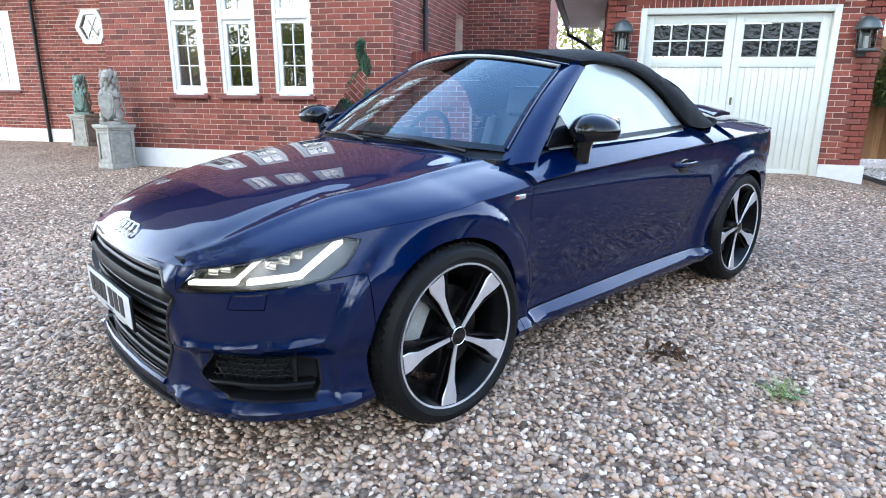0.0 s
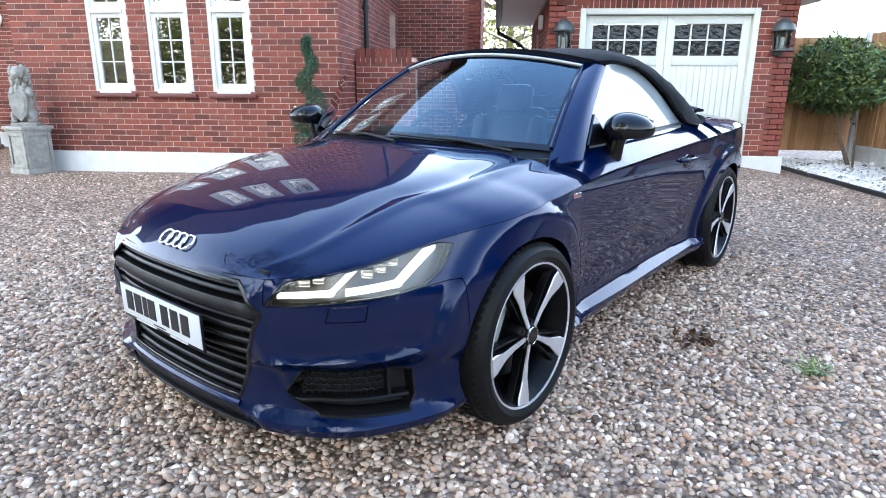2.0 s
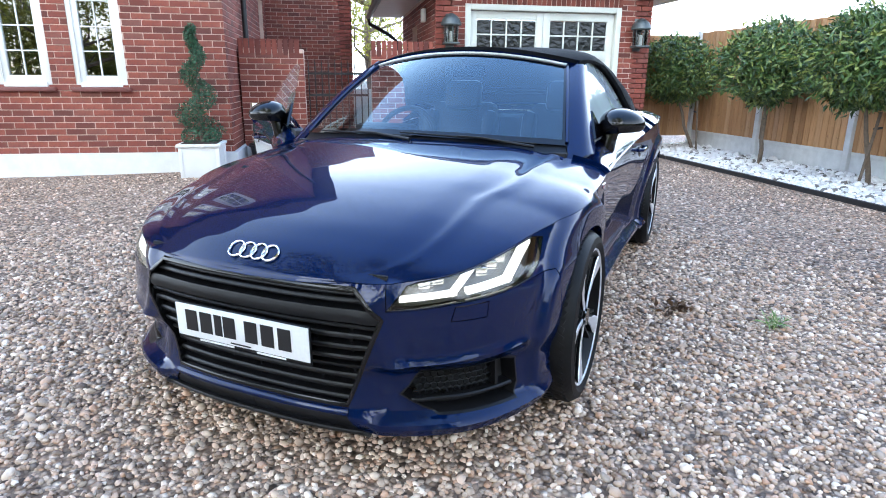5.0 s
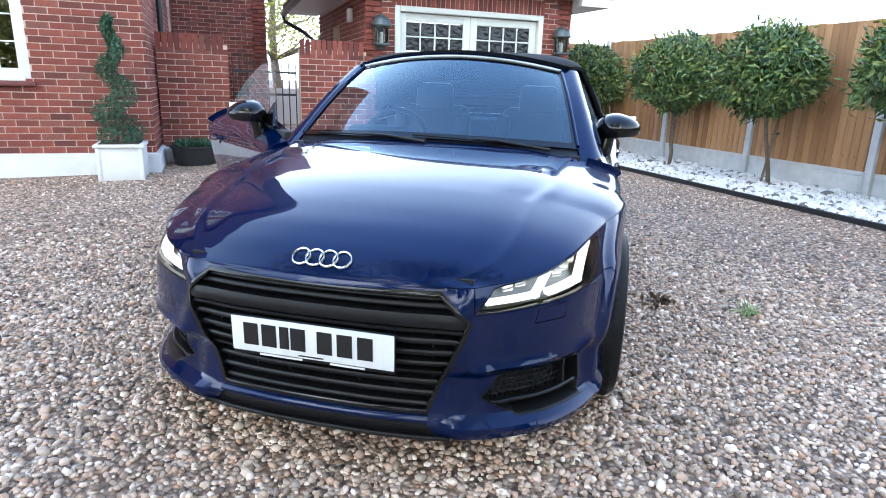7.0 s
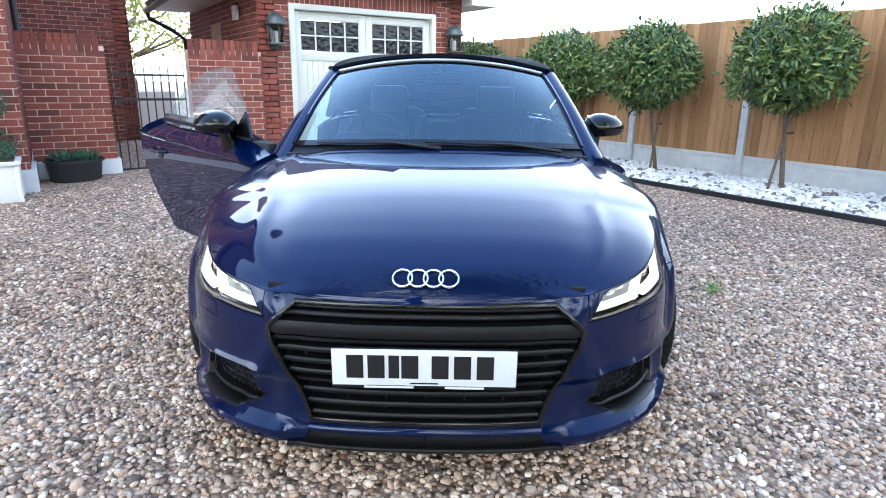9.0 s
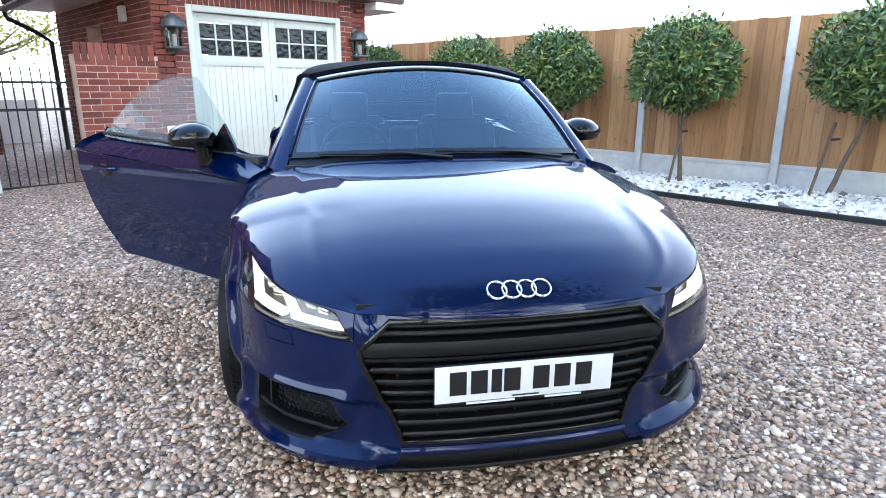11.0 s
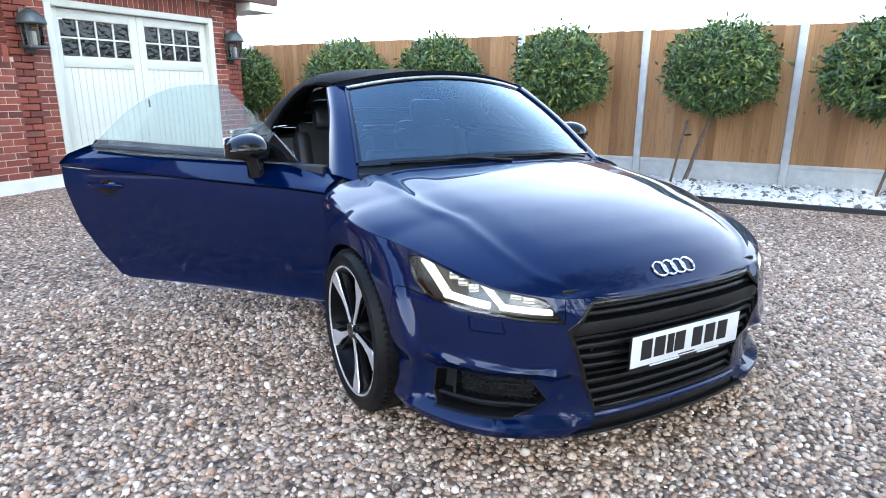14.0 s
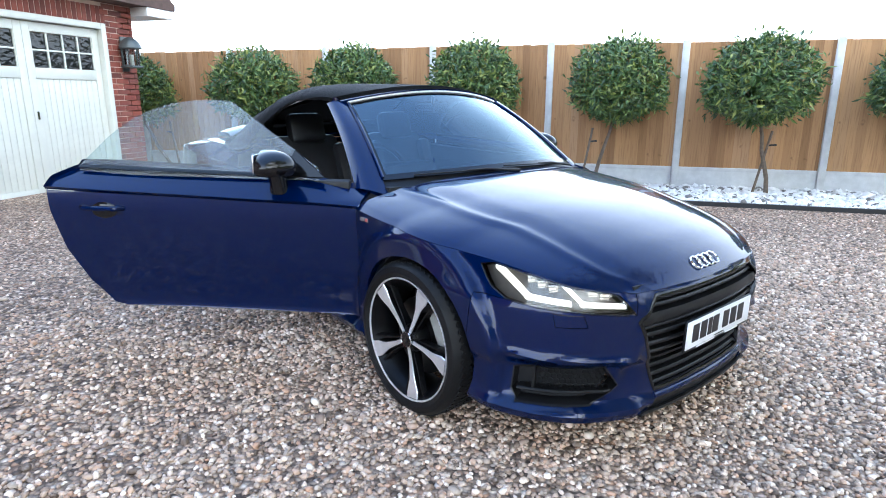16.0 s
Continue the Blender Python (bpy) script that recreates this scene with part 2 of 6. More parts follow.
def leaf_material(name, stops):
    m = material(name, stops[1][1], 0.42)
    base(m, ramp(m, piece_random(m), stops))
    bsdf(m).inputs["Transmission Weight"].default_value = 0.0
    bsdf(m).inputs["Subsurface Weight"].default_value = 0.0
    return m


LAUREL = leaf_material("laurel_leaf", [(0.0, (0.017, 0.045, 0.013)), (0.4, (0.048, 0.102, 0.025)), (0.75, (0.115, 0.175, 0.040)), (1.0, (0.26, 0.29, 0.07))])
BOX_LEAF = leaf_material("box_leaf", [(0.0, (0.012, 0.045, 0.022)), (0.5, (0.022, 0.085, 0.04)), (1.0, (0.05, 0.13, 0.06))])
TREE_LEAF = leaf_material("tree_leaf", [(0.0, (0.06, 0.08, 0.018)), (0.5, (0.15, 0.18, 0.036)), (1.0, (0.32, 0.30, 0.06))])
# light shines through the tree's thin leaves
_through, _thin = TREE_LEAF.node_tree.nodes.new("ShaderNodeBsdfTranslucent"), TREE_LEAF.node_tree.nodes.new("ShaderNodeMixShader")
_through.inputs["Color"].default_value = (0.42, 0.40, 0.06, 1)
_thin.inputs[0].default_value = 0.3
wire(TREE_LEAF, bsdf(TREE_LEAF).outputs[0], _thin.inputs[1])
wire(TREE_LEAF, _through.outputs[0], _thin.inputs[2])
wire(TREE_LEAF, _thin.outputs[0], TREE_LEAF.node_tree.nodes["Material Output"].inputs["Surface"])
DRY_LEAF = leaf_material("dry_leaf", [(0.0, (0.05, 0.028, 0.016)), (0.5, (0.11, 0.06, 0.03)), (1.0, (0.2, 0.11, 0.05))])
LAMP_HOUSING = worn("lamp_housing", (0.10, 0.095, 0.085), 0.30, 0.2, 18, 0.05, 0.6)
GRASS = leaf_material("cut_grass", [(0.0, (0.10, 0.2, 0.04)), (0.5, (0.2, 0.34, 0.09)), (1.0, (0.4, 0.45, 0.2))])

# ---- mesh helpers ----


def thing(name, m=None, **tags):
    """An empty that carries a thing's parts."""
    ob = new(name)
    ob.empty_display_size = 0.05
    ob.matrix_basis = m or Matrix()
    return tagged(ob, **tags)


def mesh_object(name, bm, mat, smooth=False):
    me = bpy.data.meshes.new(name)
    bm.to_mesh(me)
    bm.free()
    me.materials.append(mat)
    if smooth:
        me.polygons.foreach_set("use_smooth", [True] * len(me.polygons))
        if smooth != "all":
            me.set_sharp_from_angle(angle=radians(35))
    return new(name, me)


def part(name, bm, mat, parent, label="", smooth=False):
    ob = mesh_object(name, bm, mat, smooth)
    ob.parent = parent
    return tagged(ob, label)


def array_mesh(name, verts, faces, mat, smooth=True):
    """A mesh from number arrays, all faces with the same number of corners."""
    me = bpy.data.meshes.new(name)
    verts, faces = np.asarray(verts, np.float32), np.asarray(faces, np.int32)
    k = faces.shape[1]
    me.vertices.add(len(verts)), me.loops.add(faces.size), me.polygons.add(len(faces))
    me.vertices.foreach_set("co", verts.ravel())
    me.loops.foreach_set("vertex_index", faces.ravel())
    me.polygons.foreach_set("loop_start", np.arange(0, faces.size, k, dtype=np.int32))
    me.polygons.foreach_set("use_smooth", np.full(len(faces), smooth))
    me.update(calc_edges=True)
    me.materials.append(mat)
    return me


def box(bm, x0, x1, y0, y1, z0, z1, bevel=0.0, m=None):
    r = bmesh.ops.create_cube(bm, size=1)
    for v in r["verts"]:
        v.co = Vector((x0 + (v.co.x + 0.5) * (x1 - x0), y0 + (v.co.y + 0.5) * (y1 - y0), z0 + (v.co.z + 0.5) * (z1 - z0)))
    vs = r["verts"]
    if bevel:
        es = list({e for v in vs for e in v.link_edges})
        r = bmesh.ops.bevel(bm, geom=es, offset=bevel, segments=2, affect="EDGES", profile=0.5)
        vs = list({v for f in r["faces"] for v in f.verts} | {v for v in vs if v.is_valid})
    if m:
        bmesh.ops.transform(bm, matrix=m, verts=vs)
    return bm


def boxed(*a, **k):
    return box(bmesh.new(), *a, **k)


def tube(bm, points, radius, sides=10, caps=True):
    """A round bar along a line of points; radius may be one number or one for each point."""
    pts = [Vector(p) for p in points]
    radii = radius if isinstance(radius, (list, tuple)) else [radius] * len(pts)
    rings = []
    for i, p in enumerate(pts):
        d = (pts[min(i + 1, len(pts) - 1)] - pts[max(i - 1, 0)]).normalized()
        a = d.cross(Vector((0, 0, 1)) if abs(d.z) < 0.9 else Vector((1, 0, 0))).normalized()
        b = d.cross(a)
        rings.append([bm.verts.new(p + radii[i] * (math.cos(t) * a + math.sin(t) * b)) for t in (2 * math.pi * k / sides for k in range(sides))])
    for r0, r1 in zip(rings, rings[1:]):
        for k in range(sides):
            bm.faces.new((r0[k], r0[(k + 1) % sides], r1[(k + 1) % sides], r1[k]))
    if caps:
        bm.faces.new(rings[0][::-1]), bm.faces.new(rings[-1])
    return bm


def lathe(bm, profile, sides=48, axis="z", closed=False):
    """A turned body: profile of (radius, height)."""
    rings = []
    for r, h in profile:
        ring = []
        for k in range(sides):
            t = 2 * math.pi * k / sides
            c, s = r * math.cos(t), r * math.sin(t)
            ring.append(bm.verts.new({"z": (c, s, h), "x": (h, c, s)}[axis]))
        rings.append(ring)
    pairs = list(zip(rings, rings[1:])) + ([(rings[-1], rings[0])] if closed else [])
    for r0, r1 in pairs:
        for k in range(sides):
            bm.faces.new((r0[k], r0[(k + 1) % sides], r1[(k + 1) % sides], r1[k]))
    bmesh.ops.recalc_face_normals(bm, faces=bm.faces)
    return bm


def prism(bm, outline, y0, y1, m=None):
    """An outline in x and z, given thickness along y."""
    a = [bm.verts.new((x, y0, z)) for x, z in outline]
    b = [bm.verts.new((x, y1, z)) for x, z in outline]
    bm.faces.new(a), bm.faces.new(b[::-1])
    n = len(outline)
    for i in range(n):
        bm.faces.new((a[i], b[i], b[(i + 1) % n], a[(i + 1) % n]))
    bmesh.ops.recalc_face_normals(bm, faces=bm.faces)
    if m:
        bmesh.ops.transform(bm, matrix=m, verts=a + b)
    return bm


def curve(keys):
    """A smooth function through (x, value) keys."""
    xs = np.array([k[0] for k in keys], float)
    ys = np.array([k[1:] for k in keys], float)
    d = np.gradient(ys, xs, axis=0)

    def f(t):
        t = np.clip(np.asarray(t, float), xs[0], xs[-1])
        i = np.clip(np.searchsorted(xs, t) - 1, 0, len(xs) - 2)
        h = xs[i + 1] - xs[i]
        u = ((t - xs[i]) / h)[..., None]
        h = h[..., None]
        v = (2 * u**3 - 3 * u**2 + 1) * ys[i] + (u**3 - 2 * u**2 + u) * h * d[i] + (3 * u**2 - 2 * u**3) * ys[i + 1] + (u**3 - u**2) * h * d[i + 1]
        return v[..., 0] if v.shape[-1] == 1 else v

    return f


def smoothstep(a, b, x):
    t = np.clip((np.asarray(x, float) - a) / (b - a), 0, 1)
    return t * t * (3 - 2 * t)


def facing(bm, way):
    """Turns a sheet's faces so that they look towards way."""
    bm.normal_update()
    if sum((f.normal * f.calc_area() for f in bm.faces), Vector()).dot(Vector(way)) < 0:
        bmesh.ops.reverse_faces(bm, faces=bm.faces)
    return bm

# ---- ground ----


def ground_z(x, y):
    """The drive rises a little towards the garage."""
    return 0.016 * np.clip(np.asarray(y, float) - 2.5, 0, 7.3) * smoothstep(-5, 1, x) * smoothstep(4.42, 3.5, x)


_bm = bmesh.new()
_xs = [-400, -60, -15, *np.linspace(-6, 3.4, 11), 3.7, 4.0, 4.2, 4.42, 6, 15, 60, 400]
_ys = [-400, -60, -15, -5, 0, *np.linspace(2, 11, 19), 20, 60, 400]
_rows = [[_bm.verts.new((x, y, float(ground_z(x, y)))) for y in _ys] for x in _xs]
for _a, _b in zip(_rows, _rows[1:]):
    for _j in range(len(_ys) - 1):
        _bm.faces.new((_a[_j], _b[_j], _b[_j + 1], _a[_j + 1]))
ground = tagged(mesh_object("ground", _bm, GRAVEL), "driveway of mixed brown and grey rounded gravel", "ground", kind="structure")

ICO = bmesh.new()
bmesh.ops.create_icosphere(ICO, subdivisions=1, radius=1)
ICO_V = np.array([v.co[:] for v in ICO.verts])
ICO_F = np.array([[v.index for v in f.verts] for f in ICO.faces])
ICO.free()


def scatter_stones(name, xy, size, mat, z=None, flat=0.62, seed=3):
    """Many rounded stones in one mesh, lying on a bed at height z."""
    rng = np.random.default_rng(seed)
    n = len(xy)
    z = ground_z(xy[:, 0], xy[:, 1]) if z is None else z
    s = size * rng.lognormal(0, 0.28, n)[:, None] * np.stack([rng.uniform(0.8, 1.35, n), rng.uniform(0.7, 1.0, n), flat * rng.uniform(0.7, 1.2, n)], 1)
    a = rng.uniform(0, 2 * np.pi, n)
    t1, t2 = rng.normal(0, 0.35, n), rng.normal(0, 0.35, n)
    v = ICO_V[None] * s[:, None, :] * rng.uniform(0.82, 1.12, (n, len(ICO_V), 1))
    x, y, zz = v[..., 0], v[..., 1], v[..., 2]
    y, zz = y * np.cos(t1)[:, None] - zz * np.sin(t1)[:, None], y * np.sin(t1)[:, None] + zz * np.cos(t1)[:, None]
    x, zz = x * np.cos(t2)[:, None] + zz * np.sin(t2)[:, None], -x * np.sin(t2)[:, None] + zz * np.cos(t2)[:, None]
    x, y = x * np.cos(a)[:, None] - y * np.sin(a)[:, None], x * np.sin(a)[:, None] + y * np.cos(a)[:, None]
    lift = rng.uniform(0.1, 0.75, n) * s[:, 2]
    v = np.stack([x + xy[:, :1], y + xy[:, 1:], zz + (z + lift)[:, None]], 2).reshape(-1, 3)
    f = (ICO_F[None] + (np.arange(n) * len(ICO_V))[:, None, None]).reshape(-1, 3)
    return new(name, array_mesh(name, v, f, mat))


def sown(x0, x1, y0, y1, per_m2, keep, seed):
    rng = np.random.default_rng(seed)
    k = int((x1 - x0) * (y1 - y0) * per_m2)
    p = np.stack([rng.uniform(x0, x1, k), rng.uniform(y0, y1, k)], 1)
    return p[keep(p, rng)]


def near_density(p, rng):
    r = np.hypot(p[:, 0] + 1.0, (p[:, 1] - 2.3))
    return (rng.uniform(0, 1, len(p)) < np.clip(1.15 - (r - 1.9) / 2.3, 0.10, 1)) & (p[:, 0] < 4.40) & (p[:, 1] < 9.5)


gravel_stones = tagged(scatter_stones("gravel", sown(-6.0, 4.4, -0.4, 8.6, 2700, near_density, 5), 0.0105, STONE), "loose rounded pebbles of mixed brown, grey and cream", "gravel", kind="stuff")


# ---- brickwork ----
BL, BH, JOINT = 0.215, 0.065, 0.010


def brick_mesh(w, h, d=0.007, chamfer=0.003):
    """One brick's face: chamfered front, sides that reach back into the joint."""
    c = chamfer
    v = [(0, 0, 0), (w, 0, 0), (w, 0, h), (0, 0, h), (0, -d + c, 0), (w, -d + c, 0), (w, -d + c, h), (0, -d + c, h),
         (c, -d, c), (w - c, -d, c), (w - c, -d, h - c), (c, -d, h - c)]
    f = [(0, 1, 5, 4), (1, 2, 6, 5), (2, 3, 7, 6), (3, 0, 4, 7), (4, 5, 9, 8), (5, 6, 10, 9), (6, 7, 11, 10), (7, 4, 8, 11), (8, 9, 10, 11)]
    return np.array(v, float), np.array(f)


WHOLE_BRICK = array_mesh("brick", *brick_mesh(BL, BH), BRICK, smooth=False)
SOLDIER_BRICK = array_mesh("brick", *brick_mesh(BH, BL), BRICK, smooth=False)


def lay_bricks(wall, place, courses, whole, singles, focus):
    """Bricks from a list of (a, z, w, h); the whole ones nearest to focus become parts, the rest one joined part."""
    full = [b for b in courses if abs(b[2] - whole[0]) < 1e-6 and abs(b[3] - whole[1]) < 1e-6]
    full.sort(key=lambda b: (b[0] - focus[0]) ** 2 + (b[1] - focus[1]) ** 2)
    chosen = full[:singles]
    picked = set(chosen)
    rng = random.Random(len(courses))
    for a, z, w, h in chosen:
        ob = new("brick", whole[2])
        ob.parent = wall
        ob.matrix_basis = place @ Matrix.Translation((a, rng.uniform(-0.0015, 0.0015), z))
    vs, fs = [], []
    for b in courses:
        if b in picked:
            continue
        v, f = brick_mesh(b[2], b[3])
        v = v + np.array([b[0], rng.uniform(-0.0015, 0.0015), b[1]])
        fs.append(f + 12 * len(vs))
        vs.append(v)
    if vs:
        ob = new("brickwork", array_mesh("brickwork", np.concatenate(vs), np.concatenate(fs), BRICK, smooth=False))
        ob.parent = wall
        ob.matrix_basis = place
        ob["kind"] = "stuff"


def brick_wall(name, label, start, heading, length, z0, z1, openings=(), thick=0.25, singles=0, focus=(0, 1.5), soldier=None):
    """A wall whose outer face runs from start along heading (degrees); the outer side is to the right of the way. openings: (a0, a1, z0, z1)."""
    place = pose(start[0], start[1], 0, 0, 0, heading)
    bm = bmesh.new()
    us = sorted({0, length, *(v for o in openings for v in o[:2])})
    ws = sorted({z0, z1, *(v for o in openings for v in o[2:])})
    for a0, a1 in zip(us, us[1:]):
        for h0, h1 in zip(ws, ws[1:]):
            if not any(o[0] <= (a0 + a1) / 2 <= o[1] and o[2] <= (h0 + h1) / 2 <= o[3] for o in openings):
                box(bm, a0, a1, 0.0, thick, h0, h1)
    bmesh.ops.remove_doubles(bm, verts=bm.verts, dist=1e-5)
    bmesh.ops.transform(bm, matrix=place, verts=bm.verts)
    wall = tagged(mesh_object(name, bm, MORTAR), label, "wall", kind="structure")
    bricks = []
    i, z = 0, z0 + JOINT / 2
    while z + BH <= z1 + 1e-6:
        a = -(BL + JOINT) * (0.5 if i % 2 else 0.0)
        while a < length:
            lo, hi = max(a, 0.0), min(a + BL, length)
            spans = [(lo, hi)]
            for o in openings:
                if o[2] < z + BH * 0.6 and z + BH * 0.4 < o[3]:
                    spans = [s for p in spans for s in ((p[0], min(p[1], o[0])), (max(p[0], o[1]), p[1])) if s[1] - s[0] > 0.02]
            for s in spans:
                if s[1] - s[0] > 0.02 and not (soldier and soldier[0] - 0.01 < s[0] and s[1] < soldier[1] + 0.01 and soldier[2] - 0.03 < z < soldier[2] + 0.2):
                    w = BL if abs(s[1] - s[0] - BL) < 1e-6 else s[1] - s[0]
                    bricks.append((s[0], z, w, BH))
            a += BL + JOINT
        z += BH + JOINT
        i += 1
    lay_bricks(wall, place, bricks, (BL, BH, WHOLE_BRICK), singles, focus)
    if soldier:
        n = int((soldier[1] - soldier[0]) / (BH + JOINT))
        lay_bricks(wall, place, [(soldier[0] + k * (BH + JOINT), soldier[2], BH, BL) for k in range(n)], (BH, BL, SOLDIER_BRICK), n, (0, 0))
    return wall


BAY_Y, BAY_L, BAY_R = 8.86, -6.50, -1.972
WINS = [(-5.40, -4.83), (-4.565, -3.985), (-3.725, -3.145)]
bay_open = [(a - BAY_L, b - BAY_L, z0, z1) for a, b in WINS for z0, z1 in ((1.075, 2.75), (3.75, 4.95))]
wall_bay = brick_wall("wall_bay", "red brick house wall with pale mortar joints", (BAY_L, BAY_Y), 0, BAY_R - BAY_L, 0.28, 5.3, bay_open, singles=300, focus=(3.6, 1.2))
wall_bay_side = brick_wall("wall_bay_side", "red brick side wall of the house", (BAY_R, BAY_Y + .004), 90, 5.2, 0.28, 5.3, [(3.9, 4.6, 1.3, 2.6)], singles=120, focus=(0.3, 1.4))
wall_back = brick_wall("wall_back", "dark red brick rear wall of the house in shade", (BAY_R, 14.0), 0, 1.70, 0.0, 5.3)
wall_back_end = brick_wall("wall_back_end", "red brick end wall of the house", (-0.27, 14.0), 90, 3.0, 0.0, 5.3)
hex_a0 = -9.55 + 15
wall_recess = brick_wall("wall_recess", "red brick house wall set back from the bay", (-15.0, 12.0), 0, 8.5, 0.28, 5.3,
                         [(2.5, 3.38, 1.1, 2.75), (hex_a0 - 0.26, hex_a0 + 0.26, 2.12, 2.72)], singles=150, focus=(6, 1.5))
wall_bay_left = brick_wall("wall_bay_left", "red brick side wall of the bay", (BAY_L, 12.0), -90, 2.885, 0.28, 5.3)
low_wall = brick_wall("wall_low_1", "low red brick garden wall beside the iron gate", (BAY_R + 0.03, 9.70), 0, 0.87, 0.26, 1.585, thick=0.22, singles=100, focus=(0.4, 1), soldier=(0.0, 0.87, 1.50))
low_wall_2 = brick_wall("wall_low_2", "low red brick garden wall joining the garage", (-0.13, 9.70), 0, 0.93, 0.26, 1.585, thick=0.22, singles=100, focus=(0.4, 1), soldier=(0.0, 0.93, 1.50))
GAR_L, GAR_R, GAR_Y = 0.80, 4.126, 9.75
garage_wall = brick_wall("wall_garage", "red brick garage front with a soldier course over the doors", (GAR_L, GAR_Y), 0, GAR_R - GAR_L, 0.26, 3.3,
                         [(1.23 - GAR_L, 3.63 - GAR_L, 0.0, 2.245)], singles=220, focus=(1.6, 1.4), soldier=(0.38, 2.9, 2.25))
garage_side = brick_wall("wall_garage_side", "red brick side wall of the garage in shade", (GAR_L, 14.0), -90, 4.25, 0.0, 2.45, [(1.6, 2.3, 1.45, 2.1)])
garage_right = brick_wall("wall_garage_right", "red brick side wall of the garage", (GAR_R, GAR_Y), 90, 4.25, 0.26, 2.45)


def plinth(name, x0, x1, y0, y1, h=0.28):
    tagged(mesh_object(name, boxed(x0, x1, y0, y1, -0.05, h, 0.006), RENDER_WHITE), "white painted plinth at the foot of the brick wall", "plinth", kind="structure")


plinth("plinth_bay", BAY_L - 0.05, BAY_R + 0.055, BAY_Y - 0.055, BAY_Y + 0.2)
plinth("plinth_bay_side", BAY_R - 0.2, BAY_R + 0.05, BAY_Y + 0.205, 14.0)
plinth("plinth_recess", -15, BAY_L - 0.06, 11.95, 12.2)
plinth("plinth_low", BAY_R + 0.055, -1.04, 9.645, 9.93, 0.26)
plinth("plinth_low_far", -0.17, GAR_L - 0.05, 9.645, 9.93, 0.26)
plinth("plinth_garage", GAR_L - 0.045, 1.225, GAR_Y - 0.055, GAR_Y + 0.2, 0.26)
plinth("plinth_garage_pier", 3.635, GAR_R + 0.05, GAR_Y - 0.055, GAR_Y + 0.2, 0.26)


# ---- roofs ----
def roof_slab(name, label, outline, y0, y1):
    tagged(mesh_object(name, prism(bmesh.new(), outline, y0, y1), ROOF_TILE), label, "roof", kind="structure")


roof_slab("roof_house", "brown tiled roof of the house", [(-15.5, 5.3), (-1.5, 5.3), (-1.6, 5.45), (-8, 8.6), (-15.5, 8.6)], 8.45, 17)
roof_slab("roof_garage", "brown tiled garage roof", [(0.12, 2.52), (4.70, 2.52), (4.72, 2.60), (2.46, 4.3), (0.10, 2.60)], 9.45, 14.3)
eaves = tagged(mesh_object("eaves_trim", boxed(4.13, 4.66, 9.46, 14.2, 2.40, 2.515), WHITE_PAINT), "white painted soffit under the garage eaves", "soffit", kind="structure")
eaves_2 = tagged(mesh_object("eaves_side_trim", boxed(0.16, 0.79, 9.5, 14.2, 2.44, 2.515), WHITE_PAINT), "white painted soffit under the garage eaves", "soffit", kind="structure")
gutter = thing("gutter", label="black plastic gutter and downpipe along the garage eaves", category="gutter")
_bm = tube(bmesh.new(), [(0.10, 9.42, 2.47), (0.10, 14.2, 2.44)], 0.055, 10)
part("channel", _bm, IRON, gutter, smooth=True)
part("downpipe", tube(bmesh.new(), [(0.10, 14.15, 2.42), (0.12, 14.12, 2.30), (0.5, 14.08, 2.1), (0.70, 14.08, 1.95), (0.70, 14.08, 0.0)], 0.04, 10), IRON, gutter, smooth=True)


def downpipe(x, y, z1):
    p = thing("downpipe", label="black cast iron downpipe on the brick wall", category="downpipe")
    part("pipe", tube(bmesh.new(), [(x, y, 0.0), (x, y, z1)], 0.038, 12), IRON, p, smooth=True)
    for z in (0.9, 2.3, 4.0):
        part("bracket", tube(bmesh.new(), [(x, y, z), (x, y, z + 0.07)], 0.052, 12), IRON, p, smooth=True)


downpipe(-10.95, 11.93, 5.2)
downpipe(BAY_R + 0.07, 10.3, 5.2)


# ---- windows ----
def sheet(x0, x1, y, z0, z1):
    """A thin pane that faces the drive."""
    bm = bmesh.new()
    bm.faces.new([bm.verts.new(c) for c in ((x0, y, z0), (x1, y, z0), (x1, y, z1), (x0, y, z1))])
    return bm


